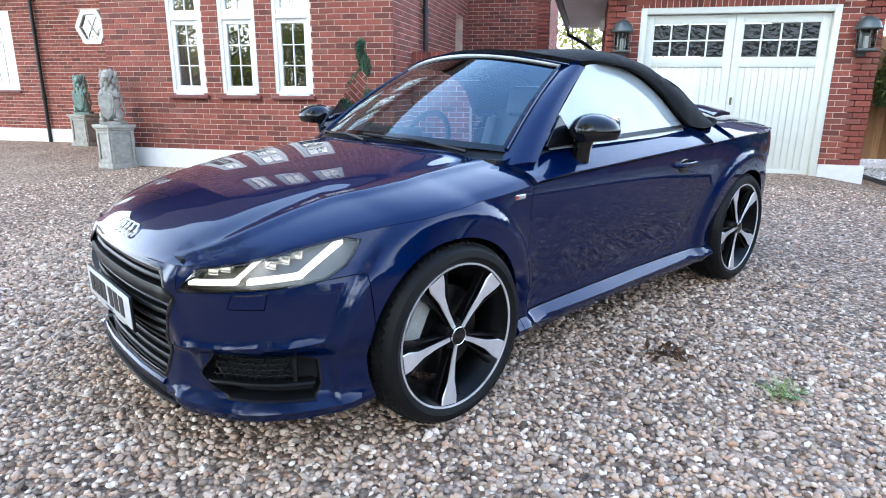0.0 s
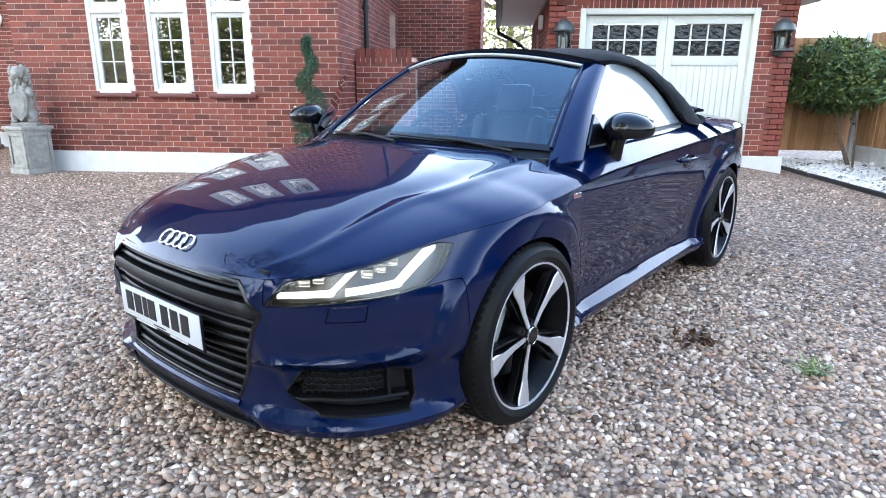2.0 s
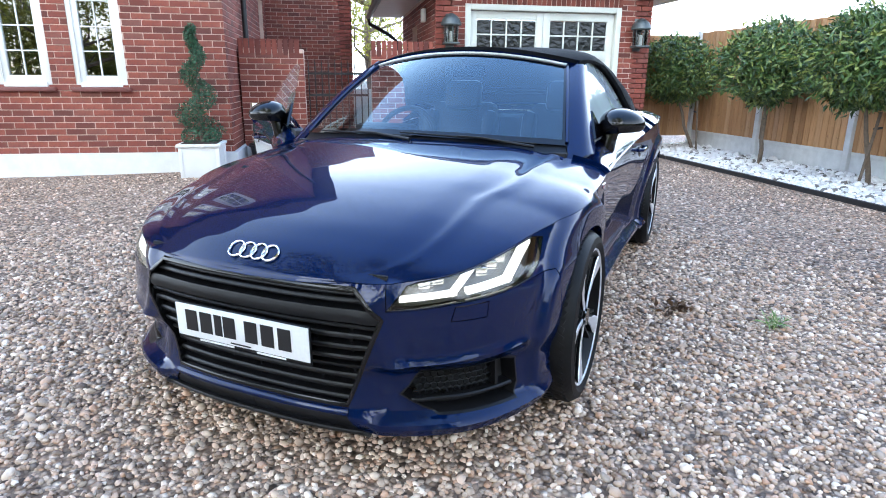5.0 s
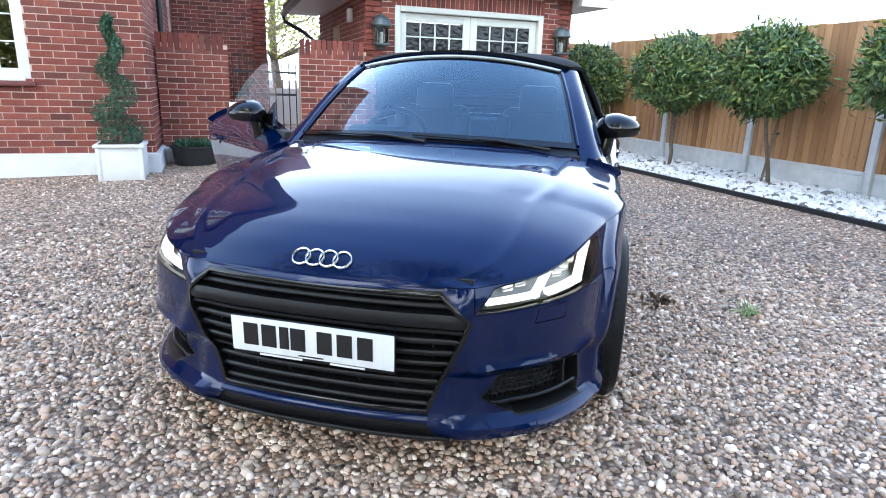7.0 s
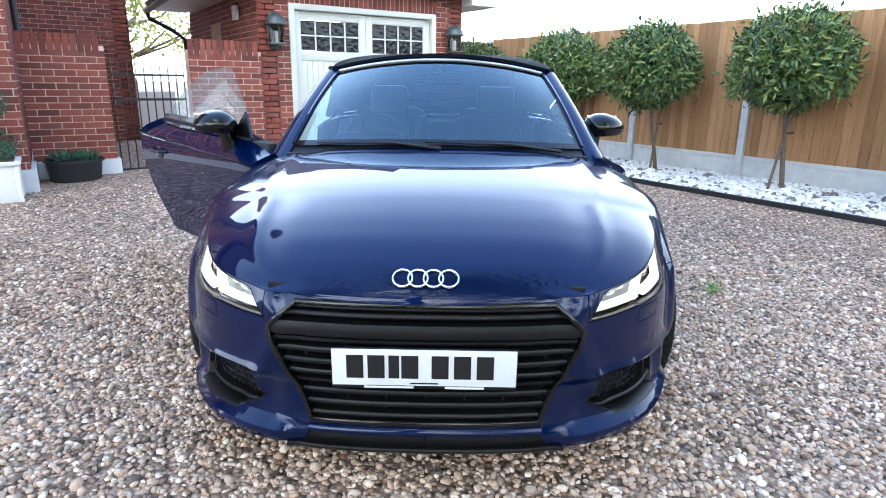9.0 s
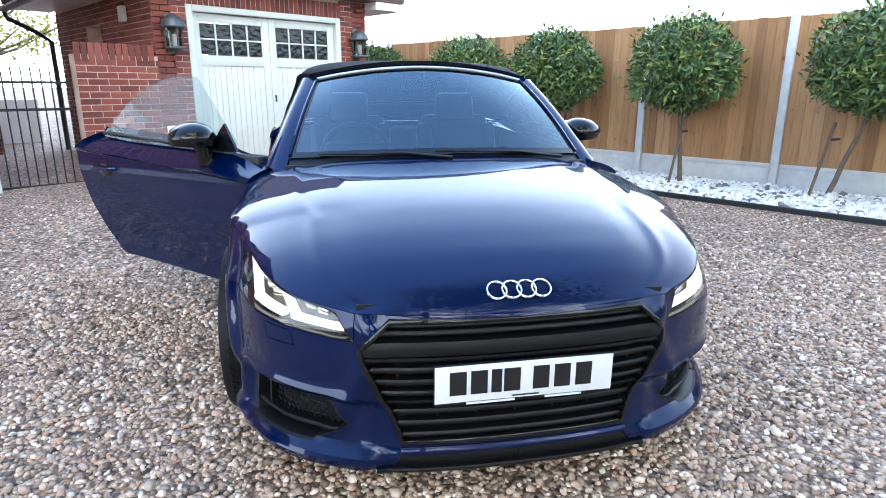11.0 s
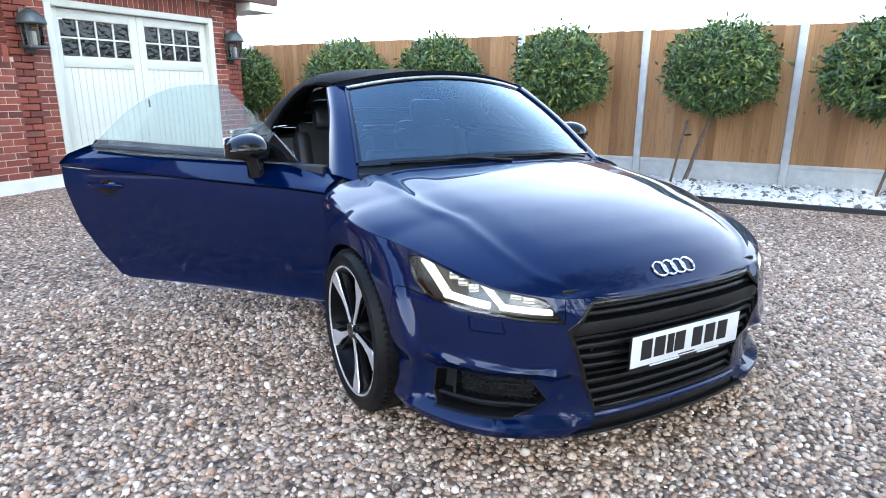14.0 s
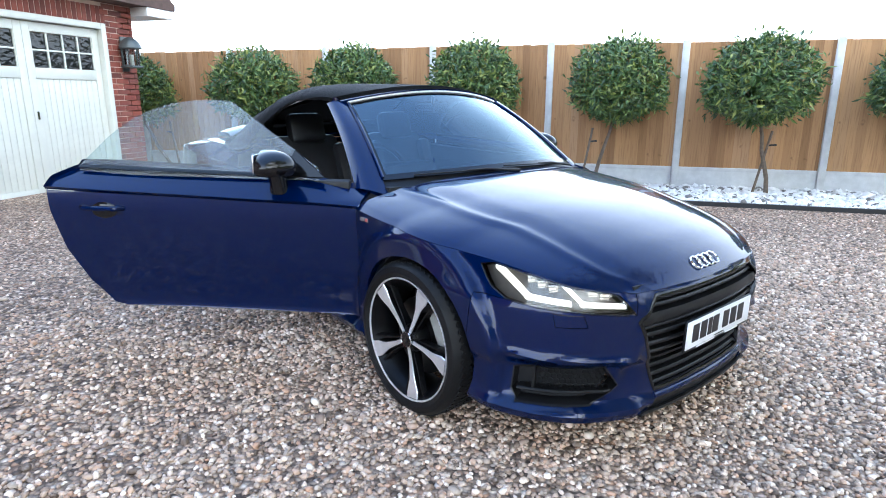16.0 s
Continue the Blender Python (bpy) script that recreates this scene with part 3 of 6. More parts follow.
def window(name, x0, x1, z0, z1, y, transom=None, cols=2, rows=4):
    """A white casement with glazing bars, set into the wall, its outer face at y."""
    w = thing(name, pose((x0 + x1) / 2, y, z0), label="white painted casement window with small panes", category="window", kind="structure")
    hw, h = (x1 - x0) / 2, z1 - z0
    f = 0.055
    bm = bmesh.new()
    box(bm, -hw, -hw + f, 0.0, 0.12, 0, h, 0.004), box(bm, hw - f, hw, 0.0, 0.12, 0, h, 0.004)
    box(bm, -hw + f, hw - f, 0.0, 0.12, h - f, h, 0.004), box(bm, -hw + f, hw - f, -0.015, 0.12, 0, f, 0.004)
    part("window_frame", bm, WHITE_PAINT, w, smooth=True)
    lights = [(f, h - f)] if not transom else [(f, transom - z0 - 0.03), (transom - z0 + 0.03, h - f)]
    if transom:
        part("transom", boxed(-hw + f, hw - f, -0.01, 0.11, transom - z0 - 0.03, transom - z0 + 0.03, 0.004), WHITE_PAINT, w, smooth=True)
    for k, (a, b) in enumerate(lights):
        s = 0.06
        bm = bmesh.new()
        box(bm, -hw + f, -hw + f + s, 0.02, 0.075, a, b, 0.004), box(bm, hw - f - s, hw - f, 0.02, 0.075, a, b, 0.004)
        box(bm, -hw + f + s, hw - f - s, 0.02, 0.075, a, a + s * 1.3, 0.004), box(bm, -hw + f + s, hw - f - s, 0.02, 0.075, b - s, b, 0.004)
        sash = part("sash", bm, WHITE_PAINT, w, smooth=True)
        gx0, gx1, gz0, gz1 = -hw + f + s, hw - f - s, a + s * 1.3, b - s
        part("pane", sheet(gx0, gx1, 0.048, gz0, gz1), PANE_GLASS, sash)
        nr = max(1, rows if k == 0 else 2)
        for c in range(1, cols):
            x = gx0 + (gx1 - gx0) * c / cols
            part("glazing_bar", boxed(x - 0.007, x + 0.007, 0.034, 0.060, gz0, gz1), WHITE_PAINT, sash)
        for r in range(1, nr):
            z = gz0 + (gz1 - gz0) * r / nr
            part("glazing_bar", boxed(gx0, gx1, 0.036, 0.058, z - 0.007, z + 0.007), WHITE_PAINT, sash)
    part("window_sill", boxed(-hw - 0.04, hw + 0.04, -0.065, 0.05, -0.055, -0.002, 0.008), TILE_SILL, w, "dark red tile sill", smooth=True)
    # near-black sheet paints the room's dimness behind the panes
    part("room_wall", boxed(-hw - 0.3, hw + 0.3, 1.6, 1.65, -0.6, h + 0.4), CABIN_ROOM_DARK, w, "near-black sheet painting the dim room behind the glass")
    return w


for k, (a, b) in enumerate(WINS):
    window(f"window_{k + 1}", a, b, 1.075, 2.75, BAY_Y + 0.005, 2.14, 2, 3)
    window(f"window_{k + 4}", a, b, 3.75, 4.95, BAY_Y + 0.005, None, 2, 3)
window("window_7", -12.5, -11.62, 1.1, 2.75, 12.005, 2.14, 3, 3)


def hexagon_window(x, y, z, r):
    w = thing("window_8", pose(x, y, z), label="small white hexagonal window with leaded panes", category="window", kind="structure")
    ring = [(r * math.sin((k + .5) * math.pi / 3), r * math.cos((k + .5) * math.pi / 3)) for k in range(6)]
    bm = bmesh.new()
    for (ax, az), (bx, bz) in zip(ring, ring[1:] + ring[:1]):
        q = [(ax, az), (bx, bz), (bx * 0.72, bz * 0.72), (ax * 0.72, az * 0.72)]
        prism(bm, q, -0.03, 0.06)
    part("window_frame", bm, WHITE_PAINT, w)
    _pane = bmesh.new()
    _pane.faces.new([_pane.verts.new((a * 0.75, 0.012, b * 0.75)) for a, b in ring[::-1]])
    part("pane", facing(_pane, (0, -1, 0)), PANE_GLASS, w)
    for k in range(3):
        part("glazing_bar", box(bmesh.new(), -0.008, 0.008, 0.0, 0.012, -r * 0.74, r * 0.74, m=pose(0, 0, 0, 0, k * 60 + 30, 0)), WHITE_PAINT, w)
    # near-black sheet behind the pane, the unlit room put into colour
    part("surround", boxed(-r, r, 0.07, 0.09, -r, r), CABIN_ROOM_DARK, w)


hexagon_window(-9.55, 12.0, 2.39, 0.39)


# ---- garage doors ----
def garage_door(name, x0, x1, flip):
    """One leaf of the side-hinged garage doors: boarded below, eight small panes above."""
    y = GAR_Y + 0.06
    d = thing(name, pose(x0, y, 0.03), label="white painted boarded garage door leaf with eight panes", category="garage door", kind="structure")
    w, h, f = x1 - x0, 2.13, 0.10
    g0, g1 = 1.60, 2.02
    bm = bmesh.new()
    box(bm, 0, f, 0, 0.05, 0, h, 0.004), box(bm, w - f, w, 0, 0.05, 0, h, 0.004)
    box(bm, f, w - f, 0, 0.05, g1, h, 0.004), box(bm, f, w - f, 0, 0.05, g0 - 0.13, g0, 0.004), box(bm, f, w - f, 0, 0.05, 0, 0.14, 0.004)
    part("frame", bm, GARAGE_PAINT, d, smooth=True)
    n = 11
    bw = (w - 2 * f) / n
    for k in range(n):
        part("board", boxed(f + k * bw + 0.002, f + (k + 1) * bw - 0.002, 0.014, 0.04, 0.141, g0 - 0.131, 0.004), GARAGE_PAINT, d, smooth=True)
    for c in range(4):
        for r in range(2):
            px, pz = f + (w - 2 * f) * c / 4, g0 + (g1 - g0) * r / 2
            part("pane", boxed(px + 0.009, px + (w - 2 * f) / 4 - 0.009, 0.024, 0.028, pz + 0.009, pz + (g1 - g0) / 2 - 0.009), DARK_PANE, d, "dark textured glass pane")
    for c in range(0, 5):
        x = f + (w - 2 * f) * c / 4
        part("glazing_bar", boxed(x - 0.011, x + 0.011, 0.008, 0.034, g0, g1), GARAGE_PAINT, d)
    part("glazing_bar", boxed(f, w - f, 0.010, 0.032, (g0 + g1) / 2 - 0.010, (g0 + g1) / 2 + 0.010), GARAGE_PAINT, d)
    if flip:
        part("lock_plate", boxed(0.03, 0.06, -0.012, 0.0, 0.98, 1.08, 0.003), CHROME, d, "small brass lock plate")
    return d


DARK_PANE = material("dark_rippled_glass", (0.012, 0.013, 0.014), 0.08)
bump(DARK_PANE, noise_fac(DARK_PANE, 14, 2), 0.5, 0.03)
door_frame = thing("garage_door_frame", label="white painted timber garage door frame", category="door frame", kind="structure")
part("jamb", boxed(1.23, 1.31, GAR_Y - 0.02, GAR_Y + 0.12, 0, 2.245, 0.006), GARAGE_PAINT, door_frame, smooth=True)
part("jamb", boxed(3.55, 3.63, GAR_Y - 0.02, GAR_Y + 0.12, 0, 2.245, 0.006), GARAGE_PAINT, door_frame, smooth=True)
part("head", boxed(1.312, 3.548, GAR_Y - 0.02, GAR_Y + 0.12, 2.17, 2.245, 0.006), GARAGE_PAINT, door_frame, smooth=True)
garage_door("door_1", 1.313, 2.427, False)
garage_door("door_2", 2.433, 3.547, True)


# ---- lanterns ----
def wall_lantern(x, y, z):
    l = thing("wall_lantern", pose(x, y, z), label="grey metal and glass lantern on the brick wall", category="wall lamp", group="lanterns beside the garage doors")
    part("back_plate", boxed(-0.06, 0.06, -0.02, 0.0, -0.05, 0.42, 0.006), LANTERN_METAL, l, smooth=True)
    bm = bmesh.new()
    box(bm, -0.11, 0.11, -0.22, -0.022, 0.0, 0.03, 0.008)
    part("base", bm, LANTERN_METAL, l, smooth=True)
    bm = bmesh.new()
    lathe(bm, [(0.0, 0.42), (0.03, 0.415), (0.08, 0.385), (0.125, 0.335), (0.15, 0.27), (0.145, 0.255), (0.0, 0.255)], 20)
    bmesh.ops.transform(bm, matrix=pose(0, -0.12, 0), verts=bm.verts)
    part("hood", bm, LANTERN_METAL, l, smooth=True)
    bm = bmesh.new()
    lathe(bm, [(0.092, 0.03), (0.105, 0.255)], 16)
    bmesh.ops.transform(bm, matrix=pose(0, -0.12, 0), verts=bm.verts)
    part("glass", bm, LANTERN_GLASS, l, smooth=True)
    part("bulb", box(bmesh.new(), -0.025, 0.025, -0.145, -0.095, 0.03, 0.18, 0.012), WHITE_PAINT, l, "frosted white bulb", smooth=True)
    for k in range(6):
        t = k * math.pi / 3 + 0.5
        part("rib", tube(bmesh.new(), [(0.1 * math.cos(t), -0.12 + 0.1 * math.sin(t), 0.03), (0.112 * math.cos(t), -0.12 + 0.112 * math.sin(t), 0.256)], 0.005, 6), LANTERN_METAL, l)
    return l


wall_lantern(1.0, GAR_Y - 0.02, 1.68)
wall_lantern(3.90, GAR_Y - 0.02, 1.68)
alarm = thing("alarm_box", pose(GAR_L - 0.02, 10.6, 2.05), label="small white alarm sounder on the garage wall", category="alarm box")
part("case", boxed(-0.07, 0.0, -0.08, 0.08, 0, 0.2, 0.015), WHITE_PAINT, alarm, smooth=True)


# ---- gate ----
def iron_gate(x0, x1, y):
    g = thing("iron_gate", pose(x0, y, 0), label="black iron garden gate with upright bars", category="gate")
    w = x1 - x0
    for z in (0.08, 0.95, 1.25):
        part("rail", boxed(0, w, -0.012, 0.012, z, z + 0.03), IRON, g)
    n = 9
    for k in range(n + 1):
        x = w * k / n
        part("bar", tube(bmesh.new(), [(x, 0, 0.04), (x, 0, 1.40), (x, 0, 1.46)], [0.008, 0.008, 0.002], 8), IRON, g, smooth=True)
    return g


iron_gate(-1.02, -0.18, 9.85)
path_slab = thing("path", label="grey paving slabs behind the gate", category="paving", kind="structure")
for _i in range(2):
    for _j in range(7):
        part("slab", boxed(-1.06 + 0.46 * _i, -0.61 + 0.46 * _i, 9.95 + 0.58 * _j, 10.52 + 0.58 * _j, -0.02, 0.02, 0.006), PAVING, path_slab, smooth=True)
garden_wall = tagged(mesh_object("garden_wall", boxed(-0.26, 0.78, 16.2, 16.4, 0.0, 0.95), WHITE_PAINT), "pale low wall at the end of the path", "wall", kind="structure")


# ---- fence ----
FX = 5.97
FENCE = thing("fence", label="brown treated timber fence with grey concrete posts and gravel boards", category="fence")
POSTS = [-3.55, -1.70, 0.19, 2.09, 3.96, 5.78, 7.61, 9.42, 11.30]


def featherboard(name, p0, p1, h0, h1, seed, stuff=False):
    """A bay of upright overlapping boards between two posts."""
    rng = random.Random(seed)
    d = Vector((p1[0] - p0[0], p1[1] - p0[1], 0))
    n = int(d.length / 0.105)
    f = thing(name, Matrix.Translation((p0[0], p0[1], 0)) @ d.to_track_quat("X", "Z").to_matrix().to_4x4())
    f.parent = FENCE
    w = d.length / n
    for k in range(n):
        top = h1 + rng.uniform(-0.006, 0.006)
        bm = bmesh.new()
        prism(bm, [(k * w - 0.012, 0.006), (k * w - 0.012, 0.020), ((k + 1) * w, 0.009), ((k + 1) * w, 0.0)], 0, 1)
        for v in bm.verts:
            v.co = Vector((v.co.x, v.co.z + rng.uniform(-0.0015, 0.0015), h0 if v.co.y < 0.5 else top))
        bmesh.ops.recalc_face_normals(bm, faces=bm.faces)
        part("board", bm, TIMBER, f)
    for z in (h0 + 0.25, (h0 + h1) / 2, h1 - 0.25):
        part("rail", boxed(0, d.length, -0.06, -0.003, z - 0.04, z + 0.04), TIMBER, f)
    return f


def concrete_post(x, y, h=2.08):
    part("post", boxed(x - 0.055, x + 0.055, y - 0.048, y + 0.048, -0.1, h, 0.012), CONCRETE, FENCE, "grey concrete post", smooth=True)


def gravel_board(x, y0, y1):
    g = part("gravel_board", boxed(x - 0.012, x + 0.03, y0 + 0.05, y1 - 0.05, -0.1, 0.32, 0.006), CONCRETE, FENCE, "grey concrete gravel board", smooth=True)
    part("rim", boxed(x - 0.022, x + 0.0, y0 + 0.05, y1 - 0.05, 0.27, 0.325, 0.006), CONCRETE, g, smooth=True)


for _k, _y in enumerate(POSTS):
    concrete_post(FX - 0.01, _y)
    if _k:
        gravel_board(FX, POSTS[_k - 1], _y)
        featherboard("fence_panel", (FX, POSTS[_k - 1]), (FX, _y), 0.325, 2.05, _k)
featherboard("fence_panel", (5.97, 11.45), (4.13, 11.45), 0.2, 2.0, 40)
featherboard("fence_panel", (4.2, 11.50), (2.3, 11.5), 0.2, 2.0, 41)

# white stone bed with its edging
bed = tagged(mesh_object("stone_bed", boxed(4.54, FX - 0.03, -6.0, 11.4, -0.05, 0.035), WHITE_STONE), "bed of white cobbles along the fence", "bed", kind="structure")
edging = tagged(mesh_object("bed_edging", boxed(4.49, 4.535, -6.0, 11.4, -0.05, 0.055, 0.006), BLACK_PLASTIC), "black edging strip along the white stone bed", "edging", kind="structure")
bed_stones = tagged(scatter_stones("white_cobbles", sown(4.56, 5.93, -3.0, 11.35, 700, lambda p, r: np.ones(len(p), bool), 8), 0.03, WHITE_STONE, 0.035, 0.7, 9), "loose white and a few dark cobbles", "stones", kind="stuff")


# ---- planting ----
def leaf_cloud(name, centres, normals, length, width, mat, seed=1, droop=0.3):
    """Many pointed leaves, each folded along its rib, one island a leaf."""
    rng = np.random.default_rng(seed)
    c, n = np.asarray(centres, float), np.asarray(normals, float)
    k = len(c)
    n = n + rng.normal(0, 0.55, (k, 3))
    n /= np.linalg.norm(n, axis=1)[:, None]
    t = rng.normal(0, 1, (k, 3)) + n * 0.9 - np.array([0, 0, droop])
    t /= np.linalg.norm(t, axis=1)[:, None]
    s = np.cross(t, n)
    s /= np.linalg.norm(s, axis=1)[:, None] + 1e-9
    up = np.cross(s, t)
    le = (length * rng.uniform(0.65, 1.25, k))[:, None]
    wi = (width * rng.uniform(0.7, 1.2, k))[:, None]
    v = np.stack([c, c + t * le * 0.45 + s * wi * 0.5 + up * wi * 0.18, c + t * le - up * le * 0.12, c + t * le * 0.45 - s * wi * 0.5 + up * wi * 0.18, c + t * le * 0.5], 1).reshape(-1, 3)
    o = (np.arange(k) * 5)[:, None]
    f = np.concatenate([o + np.array([[0, 1, 4]]), o + np.array([[1, 2, 4]]), o + np.array([[2, 3, 4]]), o + np.array([[3, 0, 4]])])
    return array_mesh(name, v, f, mat, smooth=False)


def lollipop_tree(seed, r=0.52, height=1.55):
    """A clipped standard tree: bare stem with a stake, round crown of laurel leaves."""
    rng = np.random.default_rng(seed)
    t = thing("standard_tree", label="clipped standard laurel tree with a round crown on a staked stem", category="tree", group="trees along the fence")
    lean = rng.normal(0, 0.03, 2)
    stem = [(lean[0] * k, lean[1] * k + 0.02 * math.sin(k * 2.0 + seed), 0.03 + 0.19 * k) for k in range(7)]
    part("trunk", tube(bmesh.new(), stem, [0.030 - 0.002 * k for k in range(7)], 8), BARK, t, smooth=True)
    part("stake", tube(bmesh.new(), [(0.13, 0.12, 0.0), (0.02, 0.02, 0.85)], 0.017, 8), BARK, t, smooth=True)
    part("tie", tube(bmesh.new(), [(0.06, 0.04, 0.66), (-0.03, -0.03, 0.67)], 0.014, 6), BLACK_PLASTIC, t)
    top = Vector((*stem[-1][:2], height))
    bm = bmesh.new()
    for k in range(14):
        d = Vector(rng.normal(0, 1, 3)).normalized()
        d.z = abs(d.z) * 0.8 - 0.1
        a = Vector(stem[-1]) - Vector((0, 0, 0.1))
        tube(bm, [a, a + d * 0.2 + Vector((0, 0, 0.1)), a + d * 0.42 + Vector((0, 0, 0.16))], [0.012, 0.008, 0.004], 5)
    part("branch_work", bm, BARK, t)
    k = 5600
    d = rng.normal(0, 1, (k, 3))
    d /= np.linalg.norm(d, axis=1)[:, None]
    lump = np.zeros(k)
    for _ in range(26):
        b = rng.normal(0, 1, 3)
        b /= np.linalg.norm(b)
        lump += 0.10 * np.exp(-((1 - d @ b) / 0.06)) * rng.uniform(-0.7, 1.3)
    rad = r * (0.58 + 0.42 * rng.uniform(0, 1, k) ** 0.35) * (1 + lump)
    rad *= 1 + 0.22 * rng.uniform(0, 1, k) ** 9
    rad *= np.where(d[:, 2] < -0.55, 0.80, 1.0)
    p = d * rad[:, None] * np.array([1.0, 1.06, 0.98]) + np.array(top)
    ob = new("crown", leaf_cloud("crown", p, d, 0.105, 0.034, LAUREL, seed, 0.1))
    ob.parent = t
    core = rng.normal(0, 1, (600, 3))
    core /= np.linalg.norm(core, axis=1)[:, None]
    ob = new("inner_foliage", leaf_cloud("inner_foliage", core * r * 0.55 * rng.uniform(0.3, 1, (600, 1)) + np.array(top), core, 0.16, 0.09, LAUREL, seed + 50))
    ob.parent = t
    return t


for _k, (_y, _r, _h) in enumerate([(-0.95, 0.60, 1.40), (0.95, 0.62, 1.42), (3.25, 0.60, 1.44), (4.92, 0.62, 1.42), (6.72, 0.60, 1.38), (8.62, 0.62, 1.36), (10.4, 0.62, 1.32)]):
    _t = lollipop_tree(20 + _k, _r, _h)
    _t.matrix_basis = pose(5.45, _y, 0.03, 0, 0, 37 * _k)


def spiral_topiary(x, y):
    t = thing("spiral_topiary", pose(x, y, 0.0), label="green spiral topiary in a white square planter", category="potted plant")
    bm = bmesh.new()
    s = 0.22
    box(bm, -s, s, -s, s, 0.02, 0.40, 0.006)
    planter = part("planter", bm, WHITE_PAINT, t, "white square wooden planter", smooth=True)
    for a in (-s - 0.012, s - 0.03):
        for b in (-s - 0.012, s - 0.03):
            part("corner_post", boxed(a, a + 0.042, b, b + 0.042, 0.0, 0.40, 0.004), WHITE_PAINT, planter, smooth=True)
    part("rim", boxed(-s - 0.03, s + 0.03, -s - 0.03, s + 0.03, 0.40, 0.435, 0.006), WHITE_PAINT, planter, smooth=True)
    part("soil", boxed(-s + 0.02, s - 0.02, -s + 0.02, s - 0.02, 0.435, 0.445), SOIL, t)
    part("stem", tube(bmesh.new(), [(0, 0, 0.42), (0.01, 0, 1.75)], [0.016, 0.006], 8), BARK, t)
    rng = np.random.default_rng(4)
    k = 5200
    u = rng.uniform(0, 1, k) ** 1.15
    turn = u * 2 * np.pi * 2.6 + 0.6
    z = 0.56 + u * 1.22
    rr = 0.135 * (1 - u) ** 0.8
    fat = 0.125 * (1 - u) + 0.045
    d = rng.normal(0, 1, (k, 3))
    d /= np.linalg.norm(d, axis=1)[:, None]
    p = np.stack([rr * np.cos(turn), rr * np.sin(turn), z], 1) + d * fat[:, None] * np.array([1, 1, 0.75]) * rng.uniform(0.75, 1.05, (k, 1))
    low = rng.uniform(0, 1, k) < 0.14
    p[low] = np.array([0, 0, 0.52]) + d[low] * np.array([0.22, 0.22, 0.10])
    ob = new("foliage", leaf_cloud("foliage", p, d, 0.034, 0.018, BOX_LEAF, 6))
    ob.parent = t


spiral_topiary(-2.28, 8.50)

tub = thing("black_tub", pose(-1.55, 9.45, 0), label="round black plastic tub with low plants", category="plant pot")
part("pot", lathe(bmesh.new(), [(0.0, 0.0), (0.25, 0.0), (0.29, 0.28), (0.315, 0.285), (0.315, 0.31), (0.28, 0.31), (0.27, 0.27), (0.0, 0.27)], 36), BLACK_PLASTIC, tub, smooth=True)
_rng = np.random.default_rng(12)
_a, _r = _rng.uniform(0, 6.28, 420), 0.25 * np.sqrt(_rng.uniform(0, 1, 420))
_p = np.stack([_r * np.cos(_a), _r * np.sin(_a), 0.28 + 0.07 * _rng.uniform(0, 1, 420)], 1)
_ob = new("foliage", leaf_cloud("foliage", _p, np.tile([0, 0, 1.0], (420, 1)), 0.08, 0.02, BOX_LEAF, 13, -0.6))
_ob.parent = tub

# a tuft of cut grass and a dark leaf patch on the gravel
_rng = np.random.default_rng(15)
_p = _rng.normal(0, 1, (90, 3)) * np.array([0.026, 0.018, 0.006]) + np.array([0, 0, 0.022])
_ob = new("grass_tuft", leaf_cloud("grass_tuft", _p, np.tile([0, 0, 1.0], (90, 1)), 0.07, 0.006, GRASS, 16, 0.0))
_ob.matrix_basis = pose(1.44, 3.17, 0.018)
tagged(_ob, "small tuft of green cut grass lying on the gravel", "grass")


# ---- statues ----
def pedestal(x, y, rz, name="pedestal"):
    p = thing(name, pose(x, y, 0, 0, 0, rz), label="square panelled grey stone pedestal", category="pedestal", group="statue pedestals")
    part("foot", boxed(-.205, .205, -.205, .205, 0, .08, .01), CAST_STONE, p, smooth=True)
    part("shaft", boxed(-.172, .172, -.172, .172, .08, .56, .008), CAST_STONE, p, smooth=True)
    for k in range(4):
        f = bmesh.new()
        for q in ((-.172, -.130, .082, .558), (.130, .172, .082, .558), (-.129, .129, .082, .130), (-.129, .129, .510, .558)):
            box(f, q[0], q[1], -.192, -.1725, q[2], q[3], .005, m=pose(0, 0, 0, 0, 0, 90 * k))
        part("panel_frame", f, CAST_STONE, p, smooth=True)
    part("cap_moulding", boxed(-.20, .20, -.20, .20, .56, .59, .012), CAST_STONE, p, smooth=True)
    part("cap", boxed(-.22, .22, -.22, .22, .59, .64, .014), CAST_STONE, p, smooth=True)
    return p


def blob(bm, c, r, s=2):
    v = bmesh.ops.create_icosphere(bm, subdivisions=s, radius=1)["verts"]
    for q in v:
        w = 1 + 0.10 * noise.noise(Vector(q.co) * 2.6 + Vector(c) * 7)
        q.co = Vector((c[0] + q.co.x * r[0] * w, c[1] + q.co.y * r[1] * w, c[2] + q.co.z * r[2] * w))


